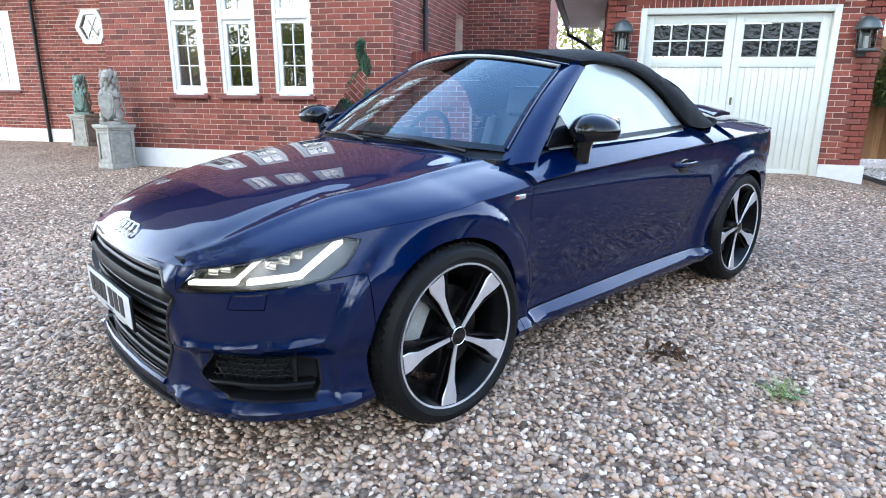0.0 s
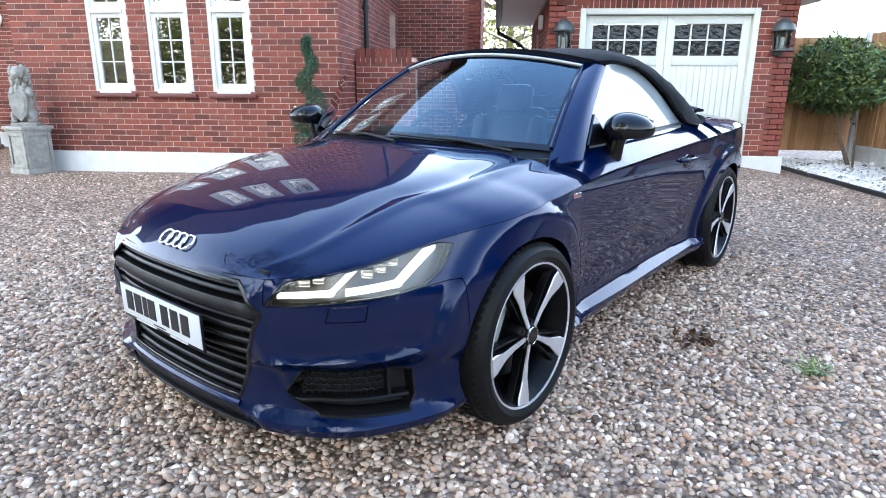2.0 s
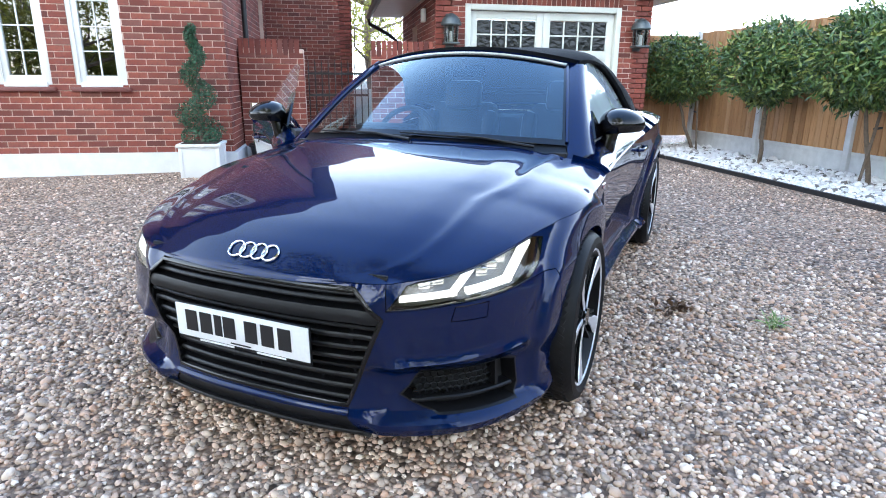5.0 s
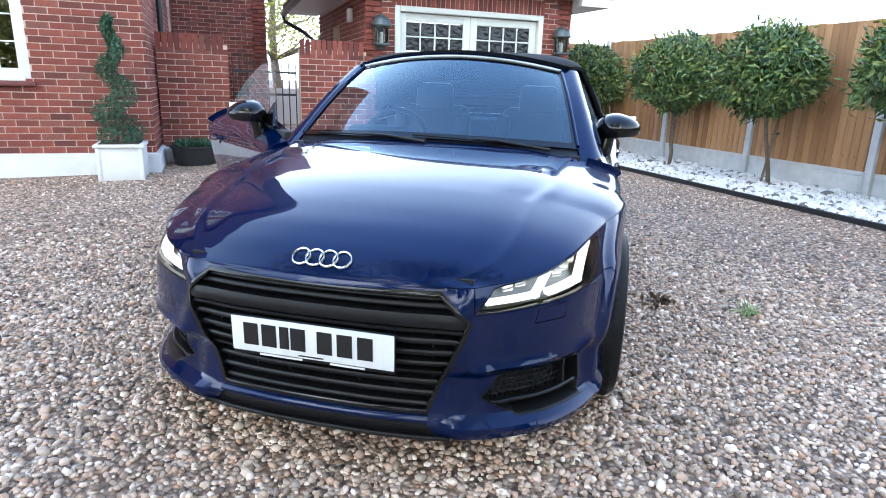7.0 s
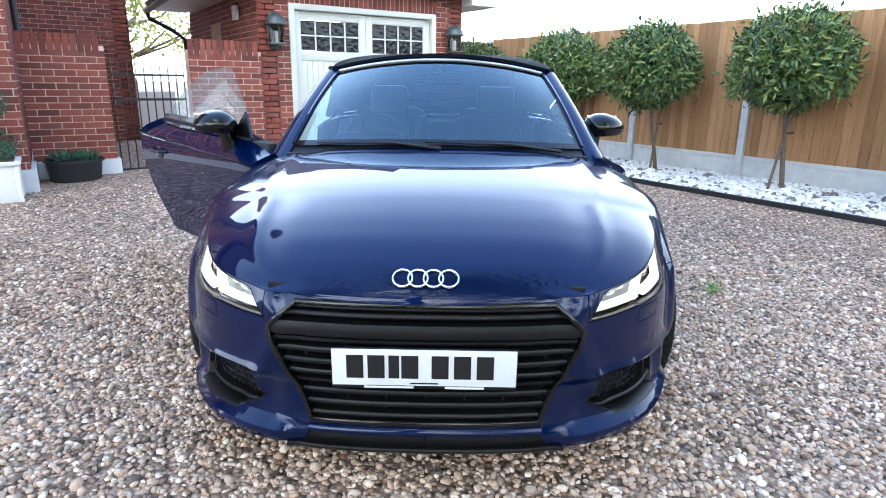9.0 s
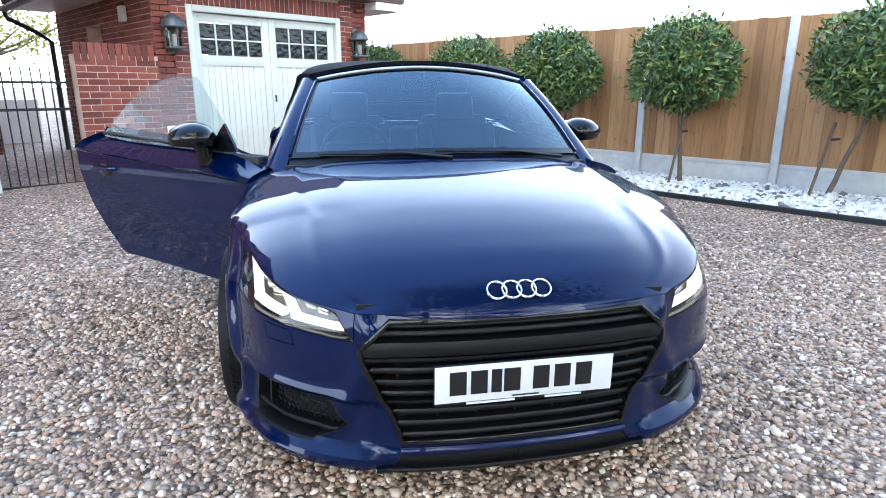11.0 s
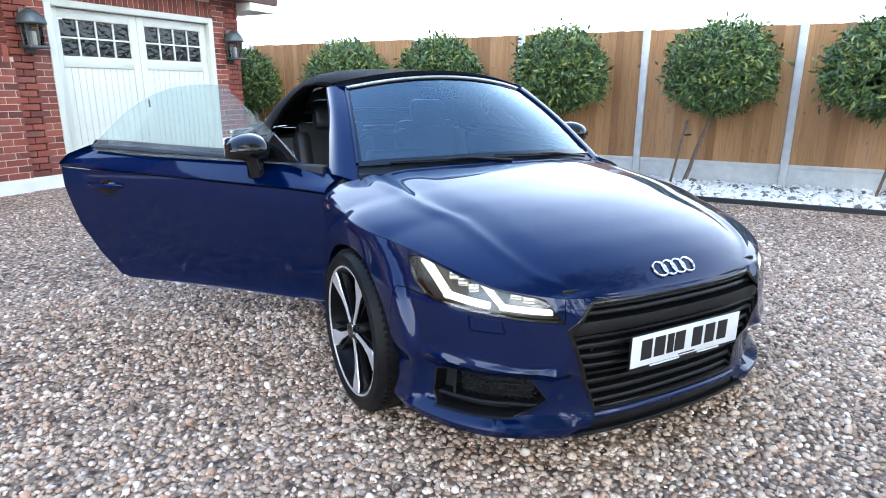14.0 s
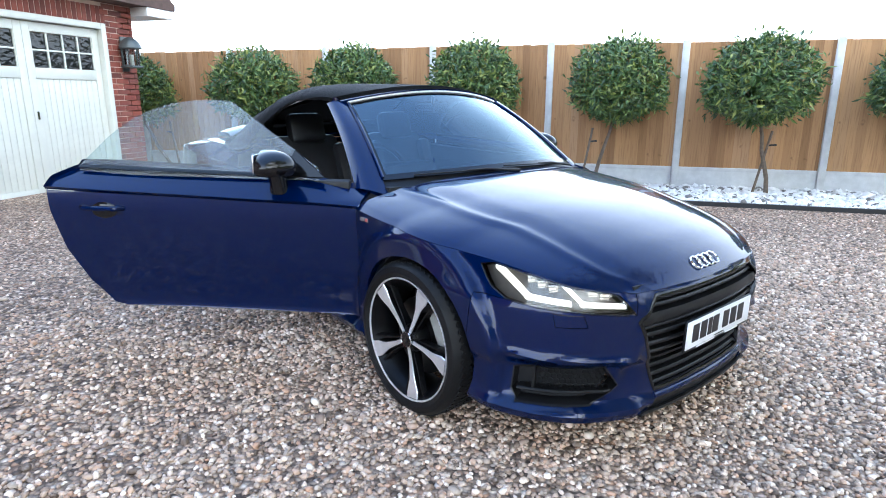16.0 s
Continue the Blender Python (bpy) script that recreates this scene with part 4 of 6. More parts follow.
def lion_statue(x, y, z, rz, mat, label):
    """A seated heraldic lion that holds a shield."""
    bm = bmesh.new()
    box(bm, -.15, .15, -.14, .14, 0, .05, .01)
    # haunches, back and chest
    blob(bm, (0, .06, .15), (.125, .12, .12)), blob(bm, (0, .05, .30), (.10, .095, .16)), blob(bm, (0, 0, .45), (.105, .095, .13))
    # mane in locks that fall down the neck
    for k in range(34):
        t, h = k * 2.4, k / 33
        w = .105 - .02 * abs(h - .45)
        blob(bm, (w * math.sin(t), .015 + w * .9 * math.cos(t), .76 - .34 * h), (.032, .032, .05), 1)
    # head, brow, muzzle and jaw
    blob(bm, (0, -.03, .70), (.078, .085, .085)), blob(bm, (0, -.10, .675), (.042, .05, .036)), blob(bm, (0, -.095, .645), (.034, .04, .022), 1), blob(bm, (0, -.085, .735), (.055, .03, .02), 1)
    for sx in (-1, 1):
        blob(bm, (sx * .105, -.03, .13), (.05, .12, .085)), blob(bm, (sx * .095, -.125, .075), (.042, .06, .032), 1)
        tube(bm, [(sx * .085, -.02, .48), (sx * .105, -.09, .40), (sx * .075, -.15, .42)], [.042, .036, .03], 8)
        blob(bm, (sx * .065, -.165, .425), (.035, .03, .03), 1)
    prism(bm, [(-.10, .43), (-.105, .28), (-.07, .15), (0, .07), (.07, .15), (.105, .28), (.10, .43), (.05, .415), (0, .44), (-.05, .415)], -.185, -.155)
    prism(bm, [(-.07, .39), (-.075, .28), (-.05, .18), (0, .12), (.05, .18), (.075, .28), (.07, .39), (0, .395)], -.197, -.185)
    tube(bm, [(.05, .16, .08), (.11, .19, .2), (.08, .17, .34), (.10, .15, .42)], [.022, .02, .018, .03], 8)
    ob = mesh_object("lion_statue", bm, mat, smooth=True)
    ob.matrix_basis = pose(x, y, z, 0, 0, rz)
    tagged(ob, label, "statue")


pedestal(-6.24, 8.55, -20)
lion_statue(-6.24, 8.55, 0.64, 20, CAST_STONE, "grey stone seated lion statue holding a shield")
pedestal(-9.52, 11.45, 0)
lion_statue(-9.52, 11.45, 0.64, 25, VERDIGRIS, "green weathered stone seated lion statue holding a shield")


# ---- trees and hedge across the drive, behind the house ----
def broad_tree(name, x, y, h, spread, seed, label, leaves=5200, leaf=0.16):
    """A tall tree: tapered trunk, limbs that fork, leaf clumps at the limbs' ends."""
    rng = np.random.default_rng(seed)
    t = thing(name, pose(x, y, 0), label=label, category="tree")
    bm = bmesh.new()
    trunk = [Vector((0.12 * math.sin(k * 0.9 + seed), 0.1 * math.cos(k * 1.1), h * 0.11 * k)) for k in range(7)]
    tube(bm, trunk, [0.17 * (1 - 0.11 * k) for k in range(7)], 8)
    tips = []
    for k in range(24):
        a = trunk[2 + k % 5]
        ang = k * 2.4 + rng.uniform(-0.3, 0.3)
        reach = spread * rng.uniform(0.45, 1.0)
        mid = a + Vector((math.cos(ang), math.sin(ang), 0.35)) * reach * 0.5
        end = mid + Vector((math.cos(ang + 0.4), math.sin(ang + 0.4), 0.55 + rng.uniform(-0.2, 0.4))) * reach * 0.55
        tube(bm, [a, mid, end], [0.06, 0.035, 0.012], 5)
        tips += [mid.lerp(end, 0.4), end, end + Vector(rng.normal(0, 0.3, 3))]
    part("trunk", bm, BARK, t, smooth=True)
    tips.append(trunk[-1] + Vector((0, 0, 0.4)))
    tips = np.array([v[:] for v in tips])
    pick = rng.integers(0, len(tips), leaves)
    d = rng.normal(0, 1, (leaves, 3))
    p = tips[pick] + d * np.array([0.32, 0.32, 0.17]) * spread / 2.6
    ob = new("crown", leaf_cloud("crown", p, d / np.linalg.norm(d, axis=1)[:, None], leaf, leaf * 0.5, TREE_LEAF, seed))
    ob.parent = t


broad_tree("tree", -4.2, -9.5, 7.5, 3.0, 61, "tall leafy tree across the drive")
broad_tree("tree", -9.5, -6.5, 6.5, 2.8, 62, "tall leafy tree across the drive")
broad_tree("tree", -12.5, -1.0, 6.0, 2.6, 63, "tall leafy tree beside the drive")
broad_tree("tree", 1.8, -11.0, 6.5, 2.6, 64, "tall leafy tree across the drive")
broad_tree("tree", 0.6, 22.0, 8.0, 3.2, 65, "leafy tree behind the garden wall")
broad_tree("tree", -4.3, -1.3, 12.5, 5.2, 66, "tall spreading tree that overhangs the drive", 24000, 0.20)

# a hedge that closes the drive on the far side
_rng = np.random.default_rng(71)
_k = 75000
_x = _rng.uniform(-40, 10, _k)
_top = 3.3 + 0.8 * np.sin(_x * 0.9) + 0.5 * np.sin(_x * 2.3 + 1.0)
_p = np.stack([_x, -8.6 + 0.8 * _rng.normal(0, 0.6, _k), _top * _rng.uniform(0, 1, _k) ** 0.8], 1)
_hedge = new("hedge", leaf_cloud("hedge", _p, np.tile([0, 0.8, 0.6], (_k, 1)), 0.19, 0.12, TREE_LEAF, 72))
tagged(_hedge, "long leafy green hedge across the drive", "hedge", kind="stuff")

# dry leaves caught in the gravel
_p = _rng.normal(0, 1, (40, 3)) * np.array([0.045, 0.03, 0.004]) + np.array([0, 0, 0.022])
_ob = new("dry_leaves", leaf_cloud("dry_leaves", _p, np.tile([0, 0, 1.0], (40, 1)), 0.05, 0.03, DRY_LEAF, 17, 0.0))
_ob.matrix_basis = pose(1.06, 3.42, 0.02)
tagged(_ob, "small patch of brown dry leaves on the gravel", "leaves", kind="stuff")

# ---- the car ----
# Its own axes: x to its left, y towards its tail from the front axle, z up.
CAR = thing("car", pose(-0.497, 3.241, 0.006, 1.1, 0, -34.0), label="dark metallic blue convertible, black fabric roof up, one door open", category="car")
HUB_Z, WHEELBASE = 0.320, 2.37

_plan = [(0, -0.844), (0.2, -0.838), (0.38, -0.815), (0.54, -0.760), (0.68, -0.668), (0.775, -0.542), (0.832, -0.387), (0.868, -0.194), (0.88, 0.000), (0.878, 0.250),
         (0.868, 0.500), (0.862, 0.973), (0.866, 1.439), (0.882, 1.813), (0.9, 2.186), (0.905, 2.373), (0.895, 2.607), (0.86, 2.821), (0.78, 2.960), (0.6, 3.059),
         (0.3, 3.106), (0, 3.115)]
_len = [0.0]
for _a, _b in zip(_plan, _plan[1:]):
    _len.append(_len[-1] + math.dist(_a, _b))
plan = curve([(s, *p) for s, p in zip(_len, _plan)])
S_END = _len[-1]
_fine = np.linspace(0, S_END, 2000)
_fxy = plan(_fine)
_half = len(_fine) // 2


def s_at_y(y):
    """The way round the plan at which the car's side reaches y."""
    k = (_fine > 0.6) & (_fine < S_END - 0.6)
    return float(np.interp(y, _fxy[k, 1], _fine[k]))


def s_at_x(x):
    return float(np.interp(x, _fxy[_fine < 0.9, 0], _fine[_fine < 0.9]))


_shoulder = curve([(-.9, .634), (-.80, .640), (-.69, .664), (-.55, .698), (-.40, .722), (-.2, .742), (0, .765), (.25, .785), (.45, .80), (1.0, .818), (1.66, .838), (2.0, .852), (2.4, .868), (2.9, .875), (3.3, .88)])
_bottom = curve([(-.9, .166), (-.72, .166), (-.6, .168), (-.4, .176), (-.3, .19), (.3, .20), (.6, .185), (1.9, .185), (2.3, .2), (2.7, .30), (3.3, .30)])
_in_front = curve([(.10, .02), (.165, .012), (.20, .0), (.235, .012), (.30, .022), (.36, .020), (.385, .006), (.41, .0), (.48, .0), (.54, .004), (.60, .014), (.65, .038), (.70, .060), (.76, .085)])
_in_side = curve([(.10, .05), (.185, .02), (.215, .004), (.235, .005), (.262, .042), (.275, .048), (.31, .050), (.40, .040), (.52, .022), (.64, .008), (.70, .003), (.76, .0), (.80, .001), (.84, .004), (.88, .010)])


def wall3d(s, z):
    """The body's skin round its plan: s along the plan, z the height."""
    s, z = np.asarray(s, float), np.asarray(z, float)
    p = plan(s)
    e = 0.01
    t = plan(np.clip(s + e, 0, S_END)) - plan(np.clip(s - e, 0, S_END))
    t /= np.linalg.norm(t, axis=-1)[..., None]
    n = np.stack([-t[..., 1], t[..., 0]], -1) * -1.0
    y = p[..., 1]
    b = smoothstep(-0.62, 0.35, y)
    d = _in_front(z) * (1 - b) + _in_side(z) * b
    for yc in (0.0, WHEELBASE):
        r = np.hypot(y - yc, z - HUB_Z)
        d = d - (0.030 if yc == 0 else 0.022) * smoothstep(0.475, 0.43, r) * smoothstep(0.15, 0.3, z) - 0.006 * smoothstep(0.56, 0.44, r)
    # the crease that runs out over the front intake, and the lower fang beside it
    front = smoothstep(.42, .50, s) * smoothstep(1.02, .90, s)
    d = d - 0.013 * front * np.exp(-((z - (.402 + .03 * (s - .6))) / .014) ** 2) + 0.012 * front * smoothstep(.39, .36, z) * smoothstep(.20, .235, z)
    blade = smoothstep(.38, .46, s) * smoothstep(1.16, .98, s)
    d = d - 0.022 * blade * smoothstep(.235, .20, z)
    # the pillar between grille and headlight
    d = d - 0.012 * np.exp(-((s - (.42 + .55 * np.abs(z - .54))) / .035) ** 2) * smoothstep(.22, .28, z)
    return np.concatenate([p - n * d[..., None] * np.array([1, 1]), z[..., None]], -1)


def shoulder_z(s):
    return _shoulder(plan(s)[..., 1])


S0, S1 = s_at_x(0.40), S_END - 0.42
_centre = curve([(-.83, .634), (-.80, .664), (-.75, .702), (-.68, .738), (-.55, .784), (-.38, .828), (-.1, .874), (.15, .905), (.35, .925), (.5, .955), (.8, 1.03), (1.2, 1.055), (1.9, 1.05), (2.15, .985), (2.5, .975), (2.9, .965), (3.15, .945), (3.3, .90)])


def row_end(w):
    """The left end of a cross row over the top, w from 0 at the nose to 1 at the tail."""
    s = S0 + (S1 - S0) * np.asarray(w, float)
    return s, wall3d(s, shoulder_z(s))


def top3d(u, w):
    """The body's upper skin: u from -1 to 1 across, w from nose to tail."""
    u, w = np.asarray(u, float), np.asarray(w, float)
    s, e = row_end(w)
    a = np.abs(u)
    bow = np.interp(e[..., 1], [-.85, -.6, .45, 1.0, 2.0, 3.2], [.03, .07, .13, .05, .0, -.09])
    yc = e[..., 1] - bow
    x = e[..., 0] * a
    y = yc + bow * a**2
    lift = np.clip(1 - a ** np.interp(yc, [-.8, -.4, .4], [2.6, 2.3, 2.2]), 0, 1) ** np.interp(yc, [-.8, -.5, .2, 1.0], [.95, .72, .60, .52])
    # beside the cabin a straight chamfer leans in from the crease to the window line
    slope = np.clip((1 - a) / .165, 0, 1)
    side = smoothstep(.30, .60, yc) * smoothstep(2.9, 2.4, yc)
    belt = np.interp(yc, [.25, .55, .8], [.862, .918, .945])
    z = e[..., 2] + (_centre(yc) - e[..., 2]) * lift
    z = z + side * np.where(a > .835, e[..., 2] + (belt - e[..., 2]) * slope ** .9 - z, 0)
    # the two raised lines of the bonnet
    line = np.interp(yc, [-.8, -.68, -.35, .45], [.82, .79, .71, .76])
    hood = smoothstep(-.84, -.6, yc) * smoothstep(.75, .4, yc)
    z = z + hood * (0.006 * np.exp(-((a - line) / .032) ** 2) + 0.006 * smoothstep(line - .02, line - .2, a))
    # nose edge follows the wall's upper edge
    sn = np.interp(a, [0, 1], [0, S0])
    nose = wall3d(sn, shoulder_z(sn))
    s0, e0 = row_end(np.zeros_like(w))
    yc0 = e0[..., 1] - .03
    flat = np.stack([e0[..., 0] * a, yc0 + .03 * a**2, e0[..., 2] + (_centre(yc0) - e0[..., 2]) * np.clip(1 - a**2.6, 0, 1) ** .95], -1)
    k = (np.clip(1 - w / 0.06, 0, 1) ** 2)[..., None]
    p = np.stack([x, y, z], -1) + (nose - flat) * k
    p[..., 0] *= np.where(u < 0, -1, 1)
    return p


def w_at_y(y):
    ws = np.linspace(0, 1, 800)
    return float(np.interp(y, row_end(ws)[1][:, 1], ws))


def grid_bm(fn, us, vs, flip=False):
    """A mesh over a grid of two parameters."""
    uu, vv = np.meshgrid(us, vs, indexing="ij")
    p = fn(uu, vv)
    bm = bmesh.new()
    rows = [[bm.verts.new(q) for q in r] for r in p]
    for i in range(len(us) - 1):
        for j in range(len(vs) - 1):
            q = (rows[i][j], rows[i + 1][j], rows[i + 1][j + 1], rows[i][j + 1])
            bm.faces.new(q[::-1] if flip else q)
    return bm


def mirrored(bm):
    """A copy of a mesh on the other side of the car."""
    out = bm.copy()
    for v in out.verts:
        v.co.x = -v.co.x
    bmesh.ops.reverse_faces(out, faces=out.faces)
    return out


def rim_inward(bm, depth=0.012, shrink=0.0015, down=None):
    """Folds a panel's edge inwards, so that joints between panels show as dark gaps."""
    bmesh.ops.remove_doubles(bm, verts=bm.verts, dist=1e-5)
    bm.normal_update()
    edges = [e for e in bm.edges if len(e.link_faces) == 1]
    normals = {v: v.normal.copy() for e in edges for v in e.verts}
    inward = {}
    for e in edges:
        f = e.link_faces[0]
        mid = (e.verts[0].co + e.verts[1].co) / 2
        t = (e.verts[1].co - e.verts[0].co).normalized()
        side = f.normal.cross(t)
        if side.dot(f.calc_center_median() - mid) < 0:
            side = -side
        for v in e.verts:
            inward[v] = inward.get(v, Vector()) + side
    for v, d in inward.items():
        if d.length > 1e-6:
            v.co += d.normalized() * shrink
    r = bmesh.ops.extrude_edge_only(bm, edges=edges)
    new_verts = [g for g in r["geom"] if isinstance(g, bmesh.types.BMVert)]
    old = {}
    for v in new_verts:
        for e in v.link_edges:
            o = e.other_vert(v)
            if o in normals:
                old[v] = o
    for v in new_verts:
        if v in old:
            v.co -= (Vector(down) if down else normals[old[v]]) * depth
    return bm


def inside(poly, x, y):
    hit = False
    for (x0, y0), (x1, y1) in zip(poly, poly[1:] + poly[:1]):
        if (y0 > y) != (y1 > y) and x < (x1 - x0) * (y - y0) / (y1 - y0) + x0:
            hit = not hit
    return hit


def flat_wall():
    """The unrolled left half of the skin: x is the way round the plan, y the height."""
    bm = bmesh.new()
    ss = np.concatenate([np.linspace(0, 1.1, 75), np.linspace(1.1, 2.0, 56)[1:], np.linspace(2.0, 3.3, 34)[1:], np.linspace(3.3, S_END, 100)[1:]])
    vs = np.linspace(0, 1, 36)
    zb, zt = _bottom(plan(ss)[:, 1]), shoulder_z(ss)
    rows = [[bm.verts.new((s, b + (t - b) * v, 0)) for v in vs] for s, b, t in zip(ss, zb, zt)]
    for r0, r1 in zip(rows, rows[1:]):
        for j in range(len(vs) - 1):
            bm.faces.new((r0[j], r1[j], r1[j + 1], r0[j + 1]))
    return bm


def carve(bm, poly):
    """Cuts a polygon out of the unrolled skin and returns it as a mesh of its own."""
    x0, x1 = min(p[0] for p in poly) - .05, max(p[0] for p in poly) + .05
    y0, y1 = min(p[1] for p in poly) - .05, max(p[1] for p in poly) + .05
    for a, b in zip(poly, poly[1:] + poly[:1]):
        lx0, lx1 = max(x0, min(a[0], b[0]) - .04), min(x1, max(a[0], b[0]) + .04)
        ly0, ly1 = max(y0, min(a[1], b[1]) - .04), min(y1, max(a[1], b[1]) + .04)
        fs = []
        for f in bm.faces:
            c = f.calc_center_median()
            if lx0 < c.x < lx1 and ly0 < c.y < ly1:
                fs.append(f)
        if not fs:
            continue
        geom = list({g for f in fs for g in (*f.verts, *f.edges)}) + fs
        bmesh.ops.bisect_plane(bm, geom=geom, dist=1e-6, plane_co=(a[0], a[1], 0), plane_no=(b[1] - a[1], a[0] - b[0], 0))
    picked = [f for f in bm.faces if (lambda c: inside(poly, c.x, c.y))(f.calc_center_median())]
    out = bmesh.new()
    made = {}
    for f in picked:
        out.faces.new([made.setdefault(v, None) or made.update({v: out.verts.new(v.co)}) or made[v] for v in f.verts])
    bmesh.ops.delete(bm, geom=picked, context="FACES")
    return out


def rolled(flat, offset=0.0):
    """Unrolled skin back onto the car; offset moves it inwards."""
    flat.verts.ensure_lookup_table()
    co = np.array([v.co[:2] for v in flat.verts])
    p = wall3d(co[:, 0], co[:, 1])
    for v, q in zip(flat.verts, p):
        v.co = q
    flat.normal_update()
    if flat.faces and sum((f.normal.dot(f.calc_center_median() - Vector((0, 1.2, 0.5))) for f in flat.faces)) < 0:
        bmesh.ops.reverse_faces(flat, faces=flat.faces)
        flat.normal_update()
    if offset:
        for v, nn in [(v, v.normal.copy()) for v in flat.verts]:
            v.co -= nn * offset
    return flat


def arc(yc, r, a0, a1, n=40):
    return [(s_at_y(yc + r * math.cos(t)), HUB_Z + r * math.sin(t)) for t in np.radians(np.linspace(a0, a1, n))]


GRILLE = [(-.02, .622), (.38, .622), (.465, .538), (.345, .245), (-.02, .238)]
INTAKE = [(.512, .286), (.580, .370), (.86, .364), (.930, .345), (.935, .262), (.91, .222), (.63, .226)]
LAMP_LOW = [(.97, .606), (.85, .593), (.70, .585), (.55, .570), (.478, .566)]
LAMP = [(.478, .566), (.538, .634)] + [(q, float(shoulder_z(q)) - .005) for q in (.575, .65, .75, .85, .95, 1.04)] + [(1.100, .708), (1.062, .662), (1.034, .636)] + LAMP_LOW[:-1]
LIP = [(-.05, .1), (-.05, .212), (.345, .212), (.43, .1)]
flat = flat_wall()
ARCH_R = 0.35
for _yc in (0.0, WHEELBASE):
    carve(flat, arc(_yc, ARCH_R, -35, 215)).free()
grille_hole = carve(flat, GRILLE)
intake_hole = carve(flat, INTAKE)
lamp_skin = carve(flat, LAMP)
washer_skin = carve(flat, [(.665, .530), (.78, .530), (.79, .575), (.68, .572)])
_sy = s_at_y
DOOR = [(_sy(.44), .272), (_sy(.43), .50), (_sy(.42), .66), (_sy(.43), .9), (_sy(1.905), .9), (_sy(1.895), .75), (_sy(1.85), .56), (_sy(1.77), .40), (_sy(1.67), .285), (_sy(1.61), .272)]
door_skin = carve(flat, DOOR)
SILL = [(_sy(.36), .10), (_sy(.38), .268), (_sy(1.98), .268), (_sy(2.00), .10)]
sill_skin = carve(flat, SILL)
lip_skin = carve(flat, LIP)
BUMPER = [(-.05, .1), (-.05, .8), (.478, .8)] + [(q, z - .002) for q, z in LAMP_LOW[::-1]] + [(_sy(-.34), .612), (_sy(-.30), .1)]
bumper_skin = carve(flat, BUMPER)
fender_skin = carve(flat, [(.3, .1), (.3, .9), (_sy(.425), .9), (_sy(.425), .1)])
REAR_BUMPER = [(_sy(2.74), .1), (_sy(2.78), .62), (S_END + .05, .62), (S_END + .05, .1)]
rear_bumper_skin = carve(flat, REAR_BUMPER)
tail_lamp_skin = carve(flat, [(_sy(2.84), .74), (_sy(2.84), .83), (S_END - .45, .83), (S_END - .5, .72)])
quarter_skin = flat


def sided(name, skin, mat, parent=CAR, label="", depth=0.012, both=True):
    """A panel on the car's left and its twin on the right."""
    bm = rim_inward(skin, depth)
    twin = mirrored(bm)
    a = part(name, bm, mat, parent, label, smooth=True)
    return a, part(name, twin, mat, parent, label, smooth=True) if both else twin.free()


def joined_halves(name, skin, mat, label=""):
    """A panel that runs across the car's middle."""
    twin = mirrored(skin)
    me = bpy.data.meshes.new("half")
    twin.to_mesh(me), twin.free()
    skin.from_mesh(me)
    bpy.data.meshes.remove(me)
    bmesh.ops.remove_doubles(skin, verts=skin.verts, dist=2e-4)
    return part(name, rim_inward(skin), mat, CAR, label, smooth=True)


joined_halves("front_bumper", rolled(bumper_skin), PAINT)
joined_halves("rear_bumper", rolled(rear_bumper_skin), PAINT)
sided("front_wing", rolled(fender_skin), PAINT, depth=0.03)
joined_halves("rear_quarter", rolled(quarter_skin), PAINT)
sided("sill", rolled(sill_skin), PAINT)
sided("washer_cover", rolled(washer_skin), PAINT)
sided("tail_lamp", rolled(tail_lamp_skin), material("tail_lamp_red", (0.25, 0.006, 0.006), 0.1, 0, 1.0))

# bonnet, scuttle, door tops and rear deck
W_COWL, W_DOOR0, W_DOOR1 = w_at_y(.425), w_at_y(.428), w_at_y(1.905)
hood = part("bonnet", rim_inward(grid_bm(top3d, np.linspace(-1, 1, 97), np.linspace(0, W_COWL, 70), True), .012, .0006, (0, -.35, 1)), PAINT, CAR, smooth=True)
hood["label"] = "glossy blue bonnet"
part("rear_deck", rim_inward(grid_bm(top3d, np.linspace(-1, 1, 81), np.linspace(w_at_y(2.16), 1, 40), True)), PAINT, CAR, smooth=True)
W_DECK = w_at_y(2.157)


def tail_cap(u, v):
    s = S1 + (S_END - S1) * u
    e = wall3d(s, shoulder_z(s))
    c = top3d(np.clip(e[..., 0] / row_end(np.array(1.0))[1][0], 0, 1), np.ones_like(u))
    return e * (1 - v[..., None]) + c * v[..., None]


for _side in (1, -1):
    _bm = grid_bm(tail_cap, np.linspace(0, 1, 14), np.linspace(0, 1, 4))
    part("tail_edge", _bm if _side > 0 else mirrored(_bm), PAINT, CAR, smooth=True)


# grille: recess, slats, frame
def on_wall(s, z, inset=0.0):
    """A point on the skin, or set in behind it; s below zero is the right half."""
    p = wall3d(abs(s), z)
    q = Vector((p[0] * (1 if s >= 0 else -1), p[1], p[2]))
    n = Vector(plan(abs(s) + .01) - plan(max(abs(s) - .01, 0))).to_3d()
    n = Vector((-n.y, n.x, 0)).normalized() * -1
    if s < 0:
        n.x = -n.x
    return q - n * inset


